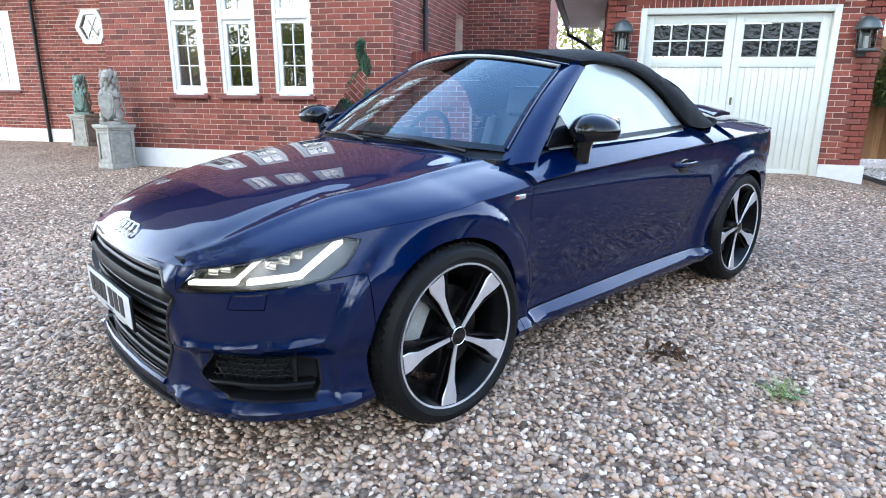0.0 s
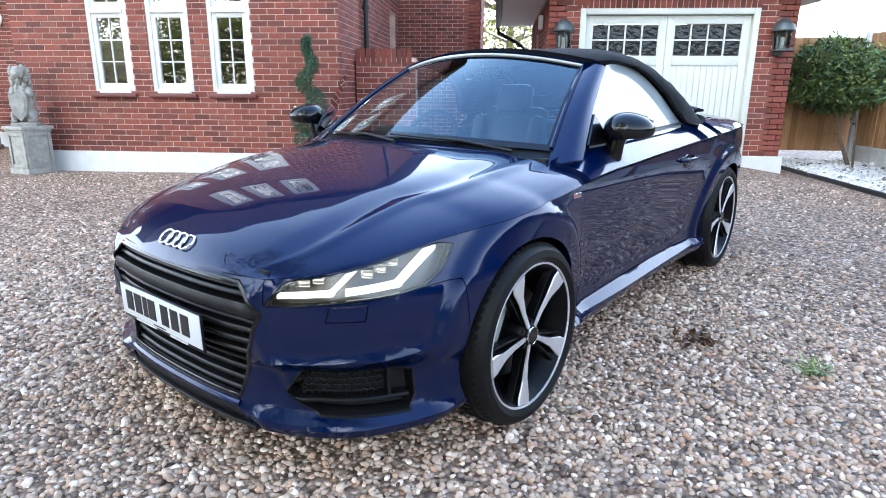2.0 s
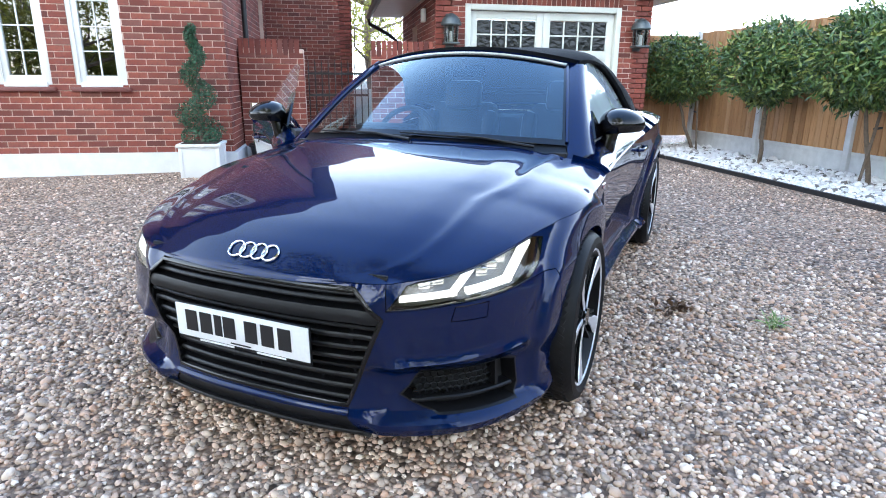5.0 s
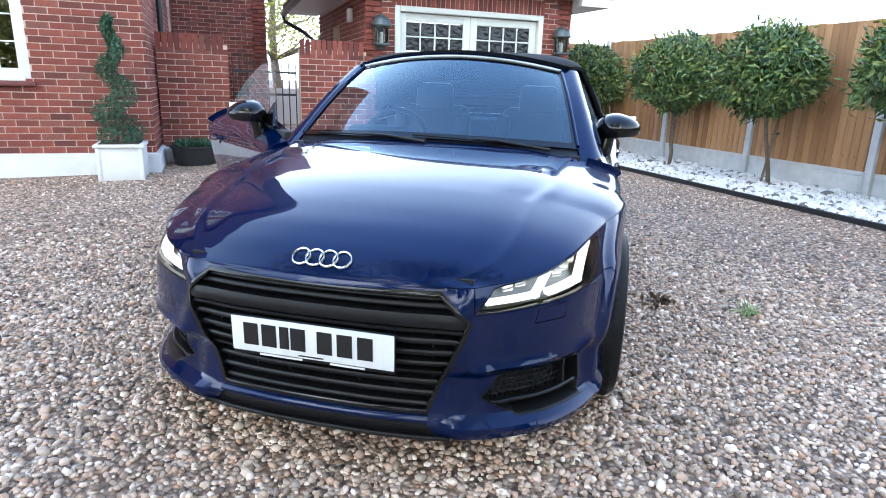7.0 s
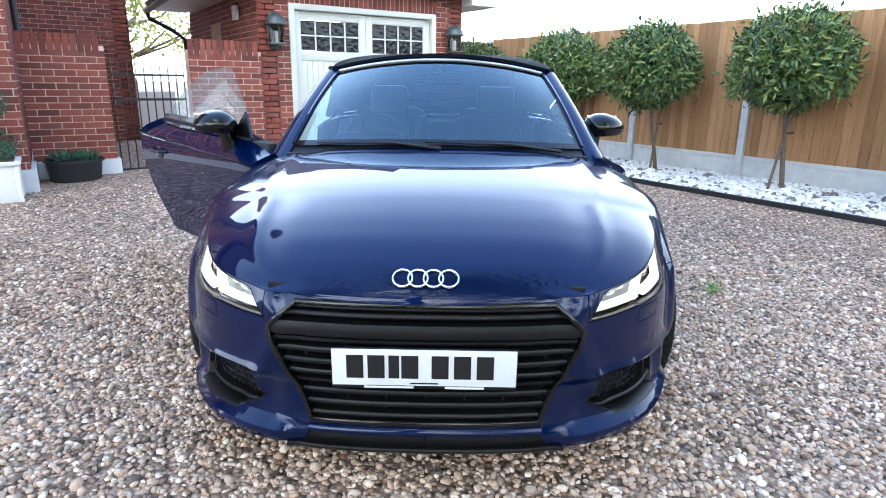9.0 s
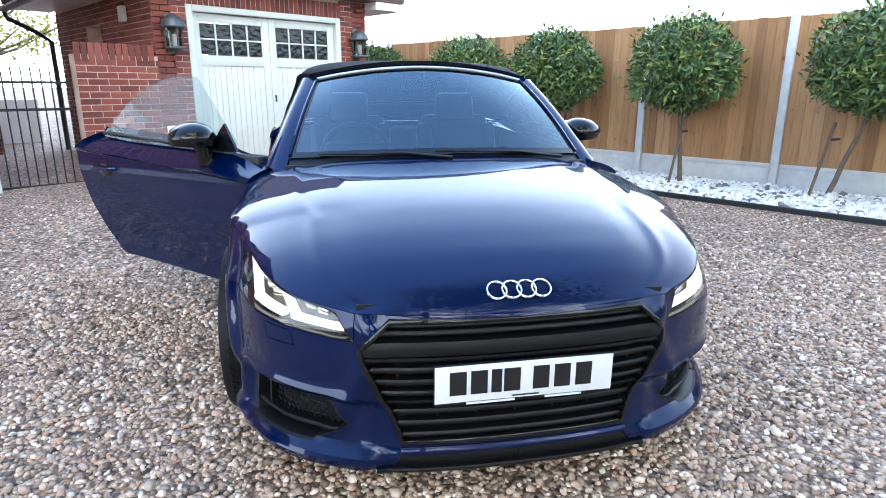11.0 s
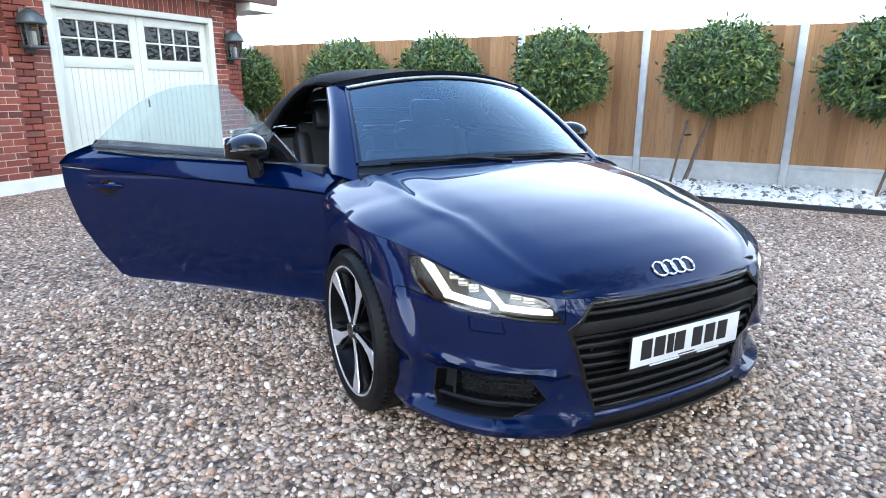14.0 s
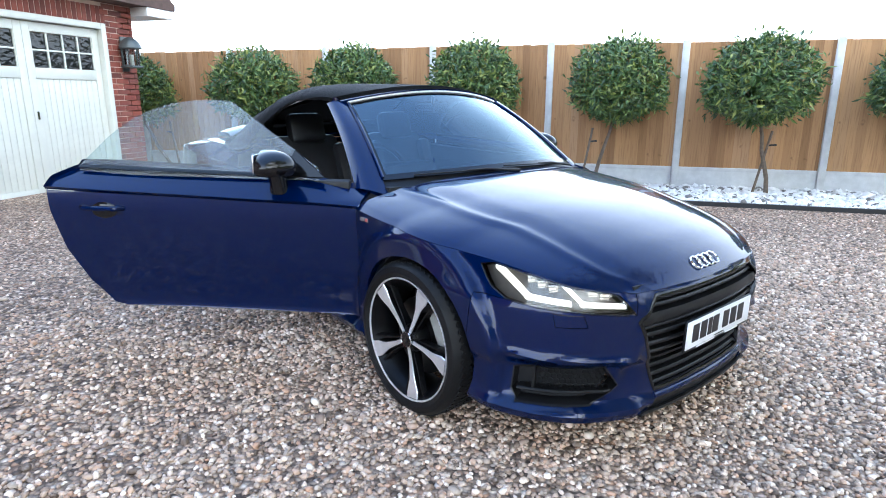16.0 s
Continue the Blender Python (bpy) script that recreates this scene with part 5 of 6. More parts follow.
def bar_on_wall(s0, s1, z0, z1, h, d0, d1, n=30):
    """A slat that follows the skin from s0 to s1, h high, between two depths behind it."""
    bm = bmesh.new()
    rings = []
    for k in range(n + 1):
        s, z = s0 + (s1 - s0) * k / n, z0 + (z1 - z0) * k / n
        rings.append([bm.verts.new(on_wall(s, z + dz, d)) for dz, d in ((-h * .5, d0 + .003), (-h * .15, d0), (h * .15, d0), (h * .5, d0 + .004), (h * .5, d1), (-h * .5, d1))])
    for a, b in zip(rings, rings[1:]):
        for k in range(6):
            bm.faces.new((a[k], b[k], b[(k + 1) % 6], a[(k + 1) % 6]))
    bm.faces.new(rings[0]), bm.faces.new(rings[-1][::-1])
    bmesh.ops.recalc_face_normals(bm, faces=bm.faces)
    return bm


def strip_on_wall(points, width, proud, closed=False, depth=0.03):
    """A frame strip laid along a line on the skin."""
    bm = bmesh.new()
    rings = []
    dense = []
    pts = points + ([points[0]] if closed else [])
    for a, b in zip(pts, pts[1:]):
        dense += [(a[0] + (b[0] - a[0]) * k / 12, a[1] + (b[1] - a[1]) * k / 12) for k in range(12)]
    if not closed:
        dense.append(pts[-1])
    n = len(dense)
    for i, (s, z) in enumerate(dense):
        a, b = dense[i - 1 if closed or i else 0], dense[(i + 1) % n if closed or i < n - 1 else n - 1]
        ds, dz = b[0] - a[0], b[1] - a[1]
        l = math.hypot(ds, dz) or 1
        ns, nz = -dz / l, ds / l
        rings.append([bm.verts.new(on_wall(s + ns * width * q, z + nz * width * q, -p)) for q, p in ((-.5, -depth), (-.5, proud * .5), (-.25, proud), (.25, proud), (.5, proud * .5), (.5, -depth))])
    for i in range(n if closed else n - 1):
        a, b = rings[i], rings[(i + 1) % n]
        for k in range(5):
            bm.faces.new((a[k], b[k], b[k + 1], a[k + 1]))
    bmesh.ops.recalc_face_normals(bm, faces=bm.faces)
    return bm


grille = part("grille", rolled(grille_hole, 0.07), BLACK_HOLE, CAR, "black single-frame grille")
_bm = bmesh.new()


def grille_half(z):
    """Half the grille's width at a height."""
    return float(np.interp(z, [.245, .538, .622], [.345, .465, .38]))


_right = part("grille_back", boxed(-.46, .46, -.755, -.745, .24, .66), BLACK_HOLE, grille)
for _z, _h in ((.262, .014), (.297, .016), (.333, .016), (.369, .016), (.405, .016), (.441, .016), (.477, .016), (.508, .012), (.585, .014), (.607, .012)):
    _w = grille_half(_z) - .006
    part("slat", bar_on_wall(-_w, _w, _z, _z, _h, .012, .055), BLACK_MATT, grille, smooth=True)
_w = grille_half(.543) - .004
part("slat", bar_on_wall(-_w, _w, .543, .543, .040, .002, .06), BLACK_MATT, grille, "broad matt black cross bar", smooth=True)
for _s in (-.36, -.24, -.12, 0.0, .12, .24, .36):
    for _z0, _z1 in ((.27, .52), (.57, .612)):
        part("strut", bar_on_wall(_s - .004, _s + .004, (_z0 + _z1) / 2, (_z0 + _z1) / 2, _z1 - _z0, .035, .06, 1), BLACK_MATT, grille)
_loop = [(.345, .245), (.465, .538), (.38, .622), (-.38, .622), (-.465, .538), (-.345, .245)]
part("surround", strip_on_wall(_loop, .014, .003, True), BLACK_GLOSS, grille, "gloss black grille surround", smooth=True)

# number plate, its characters as plain bars
plate = thing("number_plate", label="white front number plate with dark bars")
plate.parent = CAR
_py = -.868
part("backing", boxed(-.262, .262, _py + .002, _py + .012, .385, .512, .004), BLACK_MATT, plate, smooth=True)
part("face", boxed(-.26, .26, _py - .002, _py + .0015, .398, .509, .0012), PLATE_WHITE, plate, smooth=True)
for _k, _x in enumerate((-.195, -.135, -.085, -.040, .045, .108, .172)):
    _wd = .030 if _k == 2 else .048
    part("bar", boxed(_x - _wd / 2, _x + _wd / 2, _py - .004, _py - .0021, .421, .492, .0006), INK, plate)
part("bar", boxed(-.17, -.03, _py - .001, _py + .0015, .389, .395), PLATE_WHITE, plate)
part("bar", boxed(.06, .17, _py - .001, _py + .0015, .389, .395), PLATE_WHITE, plate)
part("fixing_bar", boxed(-.04, .04, _py - .0035, _py - .0021, .404, .408), INK, plate)

# front lip under the grille
joined_halves("lower_lip", rolled(lip_skin, .006), BLACK_MATT, "black lower lip")
part("splitter", bar_on_wall(-.42, .42, .160, .160, .016, -.012, .10, 40), BLACK_MATT, CAR, "black splitter edge", smooth=True)
part("lip_strip", bar_on_wall(-.35, .35, .226, .226, .018, -.010, .03, 30), PAINT, CAR, smooth=True)
part("underside", boxed(-.60, .60, -.55, 2.75, .19, .22), BLACK_HOLE, CAR)

# side intakes with honeycomb
sided("intake", rolled(intake_hole, 0.06), BLACK_HOLE, depth=0.0)
for _side in (1, -1):
    _frame = [(s * _side, z) for s, z in INTAKE]
    intake_trim = part("intake_trim", strip_on_wall(_frame, .006, .0005, True, .06), BLACK_MATT, CAR, smooth=True)
    part("blade", bar_on_wall(.545 * _side, .915 * _side, .268, .262, .012, .002, .045, 14), BLACK_MATT, intake_trim, smooth=True)
    part("fin", bar_on_wall(.845 * _side, .857 * _side, .315, .315, .09, .006, .05, 1), BLACK_MATT, intake_trim)
    _bm = bmesh.new()
    for _i in range(13):
        for _j in range(5):
            _s, _z = .560 + .0235 * _i + (.012 if _j % 2 else 0), .283 + .0185 * _j
            if not inside(INTAKE, _s, _z) or _s > .835:
                continue
            _hex = [(_s + .0135 * math.sin(q), _z + .0115 * math.cos(q)) for q in np.arange(6) * math.pi / 3]
            _out = [_bm.verts.new(on_wall(a * _side, b, .022)) for a, b in _hex]
            _inn = [_bm.verts.new(on_wall(_side * (_s + (a - _s) * .72), _z + (b - _z) * .72, .020)) for a, b in _hex]
            for _k in range(6):
                _bm.faces.new((_out[_k], _out[(_k + 1) % 6], _inn[(_k + 1) % 6], _inn[_k]))
    bmesh.ops.solidify(_bm, geom=_bm.faces, thickness=.012)
    part("honeycomb", _bm, BLACK_MATT, intake_trim)

# headlights
for _side in (1, -1):
    _lens = rolled(lamp_skin.copy())
    _back = rolled(lamp_skin.copy(), 0.055)
    if _side < 0:
        _lens, _back = mirrored(_lens), mirrored(_back)
    lamp = part("headlight", _back, LAMP_HOUSING, CAR, "lit headlight under a clear lens", smooth=True)
    _l = part("lens", rim_inward(_lens, 0.004), LAMP_GLASS, lamp, smooth=True)
    _l.visible_shadow = False
    _q = [(s * _side, z) for s, z in LAMP]
    part("bezel", strip_on_wall(_q, .006, -.003, True, .012), BLACK_GLOSS, lamp, smooth=True)
    # running light: two low strips, each bent up into a slanting arm
    for _s0, _s1, _z0, _z1, _h in ((.515, .690, .592, .606, .012), (.675, .765, .604, .672, .017), (.725, .900, .606, .619, .014), (.885, 1.040, .616, .706, .017)):
        part("led_strip", bar_on_wall(_s0 * _side, _s1 * _side, _z0, _z1, _h, .010, .035, 12), LED, lamp, smooth=True)
    for _s, _z in ((.590, .630), (.635, .640), (.800, .650), (.845, .662), (.890, .676)):
        _c = on_wall(_s * _side, _z, .035)
        _bm = bmesh.new()
        box(_bm, -.018, .018, -.012, .012, -.014, .014, .005)
        bmesh.ops.transform(_bm, matrix=Matrix.Translation(_c) @ pose(0, 0, 0, 0, 0, 35 * _side), verts=_bm.verts)
        part("reflector", _bm, LAMP_CHROME, lamp, smooth=True)
lamp_skin.free()

# four chrome rings on the nose
emblem = thing("emblem", label="chrome emblem of four rings")
emblem.parent = CAR
_w = w_at_y(-.722)
_p0 = Vector(top3d(np.array(0.0), np.array(_w)))
_p1 = Vector(top3d(np.array(0.0), np.array(_w + .012)))
_tilt = math.atan2(_p1.z - _p0.z, _p1.y - _p0.y)
emblem.matrix_basis = Matrix.Translation(_p0) @ Matrix.Rotation(_tilt, 4, "X") @ Matrix.Translation((0, 0, .005))
for _x in (-.066, -.022, .022, .066):
    _bm = bmesh.new()
    lathe(_bm, [(.0245, 0), (.026, .004), (.028, .005), (.030, .004), (.0315, 0)], 40)
    bmesh.ops.transform(_bm, matrix=Matrix.Translation((_x, 0, -.002)), verts=_bm.verts)
    part("ring", _bm, CHROME, emblem, smooth=True)


# wheels
def wheel(x, y, side, turn):
    """A wheel with tyre, machined five-arm rim, disc and caliper; side is +1 on the car's left."""
    w = thing("wheel", pose(x, y, HUB_Z, 0, 0, 0 if side > 0 else 180), label="five-arm black wheel with machined silver faces and a low tyre")
    w.parent = CAR
    R, rr = .328, .262
    prof = [(rr - .012, -.095), (rr + .012, -.108), (.285, -.118), (.308, -.112), (.322, -.095), (R, -.06), (R, .06), (.322, .095), (.308, .112), (.285, .118), (rr + .012, .112), (rr - .006, .100)]
    tyre = part("tyre", lathe(bmesh.new(), prof, 96, "x"), RUBBER, w, smooth=True)
    bm = bmesh.new()
    for k in range(72):
        for lo, hi, sk in ((-.092, -.05, .5), (-.044, -.004, -.4), (.004, .044, .4), (.05, .094, -.5)):
            box(bm, lo, hi, -.0085, .0085, -.003, .0045, m=Matrix.Rotation(2 * math.pi * k / 72, 4, "X") @ Matrix.Translation((0, 0, R - (.006 if abs(lo + hi) > .1 else 0))) @ Matrix.Rotation(sk, 4, "Z"))
    part("tread", bm, RUBBER, w)
    rim = part("rim", lathe(bmesh.new(), [(rr - .012, -.10), (rr - .03, -.08), (.205, -.03), (.205, .03), (rr - .022, .085), (rr - .010, .098), (rr - .004, .105), (rr + .002, .106)], 72, "x"), RIM_BLACK, w, smooth=True)
    part("rim_edge", lathe(bmesh.new(), [(rr - .006, .101), (rr - .005, .1065), (rr + .001, .1085), (rr + .003, .104)], 72, "x"), POLISHED, w, "machined silver rim edge", smooth=True)
    part("hub", lathe(bmesh.new(), [(.0, .098), (.028, .098), (.033, .094), (.050, .088), (.060, .070), (.065, -.02)], 40, "x"), RIM_BLACK, w, smooth=True)
    cap = part("centre_cap", lathe(bmesh.new(), [(0, .104), (.028, .104), (.032, .098)], 32, "x"), BLACK_GLOSS, w, smooth=True)
    part("cap_ring", lathe(bmesh.new(), [(.031, .1035), (.0325, .1045), (.034, .1035), (.034, .098)], 32, "x"), CHROME, w, smooth=True)
    for k in range(5):
        m = Matrix.Rotation(2 * math.pi * k / 5 + turn, 4, "X")
        # black body of the arm, the silver face on it, and the thin black arm beside it
        def arm(outline, depth_in, lift):
            b = bmesh.new()
            f = [b.verts.new((np.interp(q, [.03, .10, .19, .253], [.094, .091, .095, .104]) + lift, p, q)) for p, q in outline]
            g = [b.verts.new((np.interp(q, [.03, .10, .19, .253], [.094, .091, .095, .104]) - depth_in, p * 1.1, q)) for p, q in outline]
            n = len(outline)
            b.faces.new(f), b.faces.new(g[::-1])
            for i in range(n):
                b.faces.new((f[i], g[i], g[(i + 1) % n], f[(i + 1) % n]))
            bmesh.ops.recalc_face_normals(b, faces=b.faces)
            bmesh.ops.transform(b, matrix=m, verts=b.verts)
            return b
        part("arm", arm([(-.014, .03), (-.015, .10), (-.020, .16), (-.036, .222), (-.036, .251), (.036, .251), (.032, .222), (.014, .16), (.011, .10), (.012, .03)], .05, -.002), RIM_BLACK, w)
        part("arm_face", arm([(-.0075, .036), (-.011, .10), (-.0165, .16), (-.034, .224), (-.033, .2515), (.033, .2515), (.030, .224), (.0125, .17), (.007, .10), (.0065, .036)], .002, .0022), POLISHED, w, "machined silver arm face")
        for sgn in (1, -1):
            part("thin_arm", arm([(sgn * q, z) for q, z in ((.016, .05), (.030, .12), (.040, .17), (.064, .240), (.054, .244), (.031, .17), (.022, .12), (.010, .05))], .035, -.012), RIM_BLACK, w)
        part("bolt", box(bmesh.new(), .084, .092, -.008, .008, -.008, .008, .002, m=Matrix.Rotation(2 * math.pi * (k + .5) / 5 + turn, 4, "X") @ Matrix.Translation((0, 0, .048))), RIM_BLACK, w)
    part("brake_disc", lathe(bmesh.new(), [(.06, .02), (.165, .02), (.165, -.005), (.06, -.005)], 48, "x", True), DISC, w, smooth=True)
    part("caliper", box(bmesh.new(), -.03, .045, -.075, .075, .115, .19, .015, m=Matrix.Rotation(radians(62 * side), 4, "X")), CAST_STONE, w, "grey brake caliper", smooth=True)
    return w


TRACK = .802
for _y in (0.0, WHEELBASE):
    for _side in (1, -1):
        wheel(TRACK * _side, _y, _side, .43 if _side > 0 else -.45)
        _bm = bmesh.new()
        lathe(_bm, [(.362, .835), (.372, .79), (.372, .50), (.0, .50)], 48, "x")
        bmesh.ops.transform(_bm, matrix=pose(0, _y, HUB_Z), verts=_bm.verts)
        bmesh.ops.bisect_plane(_bm, geom=list(_bm.verts) + list(_bm.edges) + list(_bm.faces), plane_co=(0, 0, .17), plane_no=(0, 0, -1), clear_outer=True)
        part("wheel_housing", _bm if _side > 0 else mirrored(_bm), BLACK_HOLE, CAR)


# windscreen, pillars, roof
def ws_point(u, v):
    """The windscreen: u across from -1 to 1, v up."""
    a = np.abs(u)
    bx = .685 + (.548 - .685) * v
    y = (.47 + (.995 - .47) * v) - (.17 - .07 * v) * (1 - a**2.2)
    z = (.905 + (1.243 - .905) * v) + (.030 + .032 * v) * (1 - a**2.0) + .022 * np.sin(np.pi * v)
    return np.stack([u * bx, y, z], -1)


screen = part("windscreen", facing(grid_bm(ws_point, np.linspace(-1, 1, 41), np.linspace(0.0, 1, 18)), (0, -1, 1)), SCREEN_GLASS, CAR, "clear windscreen", smooth="all")
screen.visible_shadow = False


def edge_band(u, v):
    q = ws_point(u, v)
    return q + np.array([0, -.0015, .002])


for _us, _vs in ((np.linspace(-1, 1, 41), np.linspace(0, .05, 3)), (np.linspace(-1, 1, 41), np.linspace(.965, 1, 3)), (np.linspace(-1, -.972, 3), np.linspace(0, 1, 18)), (np.linspace(.972, 1, 3), np.linspace(0, 1, 18))):
    part("black_border", grid_bm(edge_band, _us, _vs, True), BLACK_GLOSS, screen, smooth="all")

# bright trim along the top of the glass
_trim = [Vector(ws_point(np.array(u), np.array(1.0))) + Vector((0, -.003, .004)) for u in np.linspace(-1, 1, 30)]
part("screen_trim", tube(bmesh.new(), _trim, .0065, 8), POLISHED, screen, "silver trim along the windscreen header", smooth=True)
# painted beads added down the sides to catch the sky's reflection
for _u in (-1.0, 1.0):
    _trim = [Vector(ws_point(np.array(_u), np.array(v))) + Vector((0, -.003, .004)) for v in np.linspace(.02, .99, 18)]
    part("sky_glint_bead", tube(bmesh.new(), _trim, .008, 8), PAINT, screen, smooth=True)

SIDE_BASE_Z = .935


def side_x(z):
    return .772 - .46 * (z - SIDE_BASE_Z)


def pillar(u, v):
    """The painted screen pillar between the windscreen and the side window."""
    a = ws_point(np.ones_like(v), v)
    fy = .60 + (1.07 - .60) * v
    fz = SIDE_BASE_Z - .01 + (1.240 - SIDE_BASE_Z + .01) * v + .015 * np.sin(np.pi * v)
    b = np.stack([side_x(fz), fy, fz], -1)
    q = a * (1 - u[..., None]) + b * u[..., None]
    bulge = .022 * np.sin(np.pi * u)
    return q + np.stack([bulge * .8, -bulge * .5, bulge * .5], -1)


_bm = grid_bm(pillar, np.linspace(0, 1, 9), np.linspace(-.15, 1.0, 26))
bmesh.ops.recalc_face_normals(_bm, faces=_bm.faces)
sided("screen_pillar", _bm, PAINT, depth=0.02)


def header(u, v):
    """The painted rail over the windscreen."""
    a = ws_point(u, np.ones_like(u))
    b = a + np.array([0, .095, .006])
    q = a * (1 - v[..., None]) + b * v[..., None]
    return q + np.stack([0 * v, 0 * v, .014 * np.sin(np.pi * v)], -1)


part("screen_header", rim_inward(grid_bm(header, np.linspace(-1.06, 1.06, 41), np.linspace(0, 1, 7), True), .02), PAINT, CAR, smooth=True)

_crown = curve([(1.0, 1.295), (1.09, 1.312), (1.17, 1.327), (1.33, 1.343), (1.52, 1.340), (1.72, 1.300), (1.88, 1.235), (2.04, 1.125), (2.17, 1.02), (2.24, .965)])
_rail = curve([(1.0, 1.238), (1.15, 1.255), (1.32, 1.248), (1.46, 1.218), (1.58, 1.160), (1.68, 1.085), (1.76, 1.0), (1.81, .952), (1.87, .94), (2.24, .93)])


ROOF_Y0 = 1.085


def roof_point(u, y, front=True):
    """The fabric roof: u across, from rail to rail."""
    a = np.abs(u)
    zc, zr = _crown(y), _rail(y)
    xr = side_x(zr) + .012
    t = a * (np.pi / 2)
    x = xr * np.sin(t) ** .62
    z = zr + (zc - zr) * np.clip(np.cos(t), 0, 1) ** .80
    yy = y - .17 * a**4 * smoothstep(1.85, 2.24, y)
    fold = .003 * np.sin(y * 26) * (1 - a) + .006 * np.exp(-((y - 1.66) / .02) ** 2) + .005 * np.exp(-((y - 1.36) / .02) ** 2)
    p = np.stack([x * np.sign(u), yy, z + fold], -1)
    if front:
        k = (np.clip(1 - (y - ROOF_Y0) / .22, 0, 1) ** 2)[..., None]
        p = p + (ws_point(u * 1.06, np.ones_like(u)) + np.array([0, .092, .012]) - roof_point(u, np.full_like(y, ROOF_Y0), False)) * k
    return p


_bm = grid_bm(roof_point, np.concatenate([-np.linspace(1, 0, 33), np.linspace(0, 1, 33)[1:]]), np.linspace(ROOF_Y0, 2.24, 60), True)
bmesh.ops.delete(_bm, geom=[f for f in _bm.faces if (lambda c: 1.855 < c.y < 2.12 and abs(c.x) < .46)(f.calc_center_median())], context="FACES")
roof = part("soft_top", rim_inward(_bm, .025, 0), FABRIC, CAR, "closed black fabric roof", smooth=True)


def rear_window(u, v):
    q = roof_point(u * .58, 1.84 + .29 * v)
    return q + np.array([0, .006, .008])


part("rear_window", facing(grid_bm(rear_window, np.linspace(-1, 1, 15), np.linspace(0, 1, 8)), (0, 1, 1)), SIDE_GLASS, roof, smooth="all").visible_shadow = False


def side_glass(u, v):
    """The frameless door window: u along, v up from the door's top edge."""
    y = .64 + (1.805 - .64) * u
    top = np.minimum(_rail(y), SIDE_BASE_Z + (y - .60) / (1.07 - .60) * (1.240 - SIDE_BASE_Z) - .004)
    z = .908 + (np.maximum(top, .912) - .908) * v
    return np.stack([side_x(z) - .010, y, z], -1)


# ---- doors ----
W_CUT = w_at_y(1.80)


def door_end(u):
    """Where the door's shoulder ends: its rear corner is cut off at a slant."""
    return W_CUT + (W_DOOR1 - W_CUT) * np.clip((np.abs(u) - .835) / .10, 0, 1)


door_top = grid_bm(lambda u, v: top3d(u, W_DOOR0 + (door_end(u) - W_DOOR0) * v), np.linspace(.835, 1, 12), np.linspace(0, 1, 48), True)
for _side in (1, -1):
    part("rear_shoulder", rim_inward(grid_bm(lambda u, v: top3d(u, door_end(u) + .002 + (W_DECK - door_end(u)) * v), np.linspace(.80, 1, 14) * _side, np.linspace(0, 1, 18), _side > 0)), PAINT, CAR, smooth=True)
HINGE = Vector((.80, .46, 0))


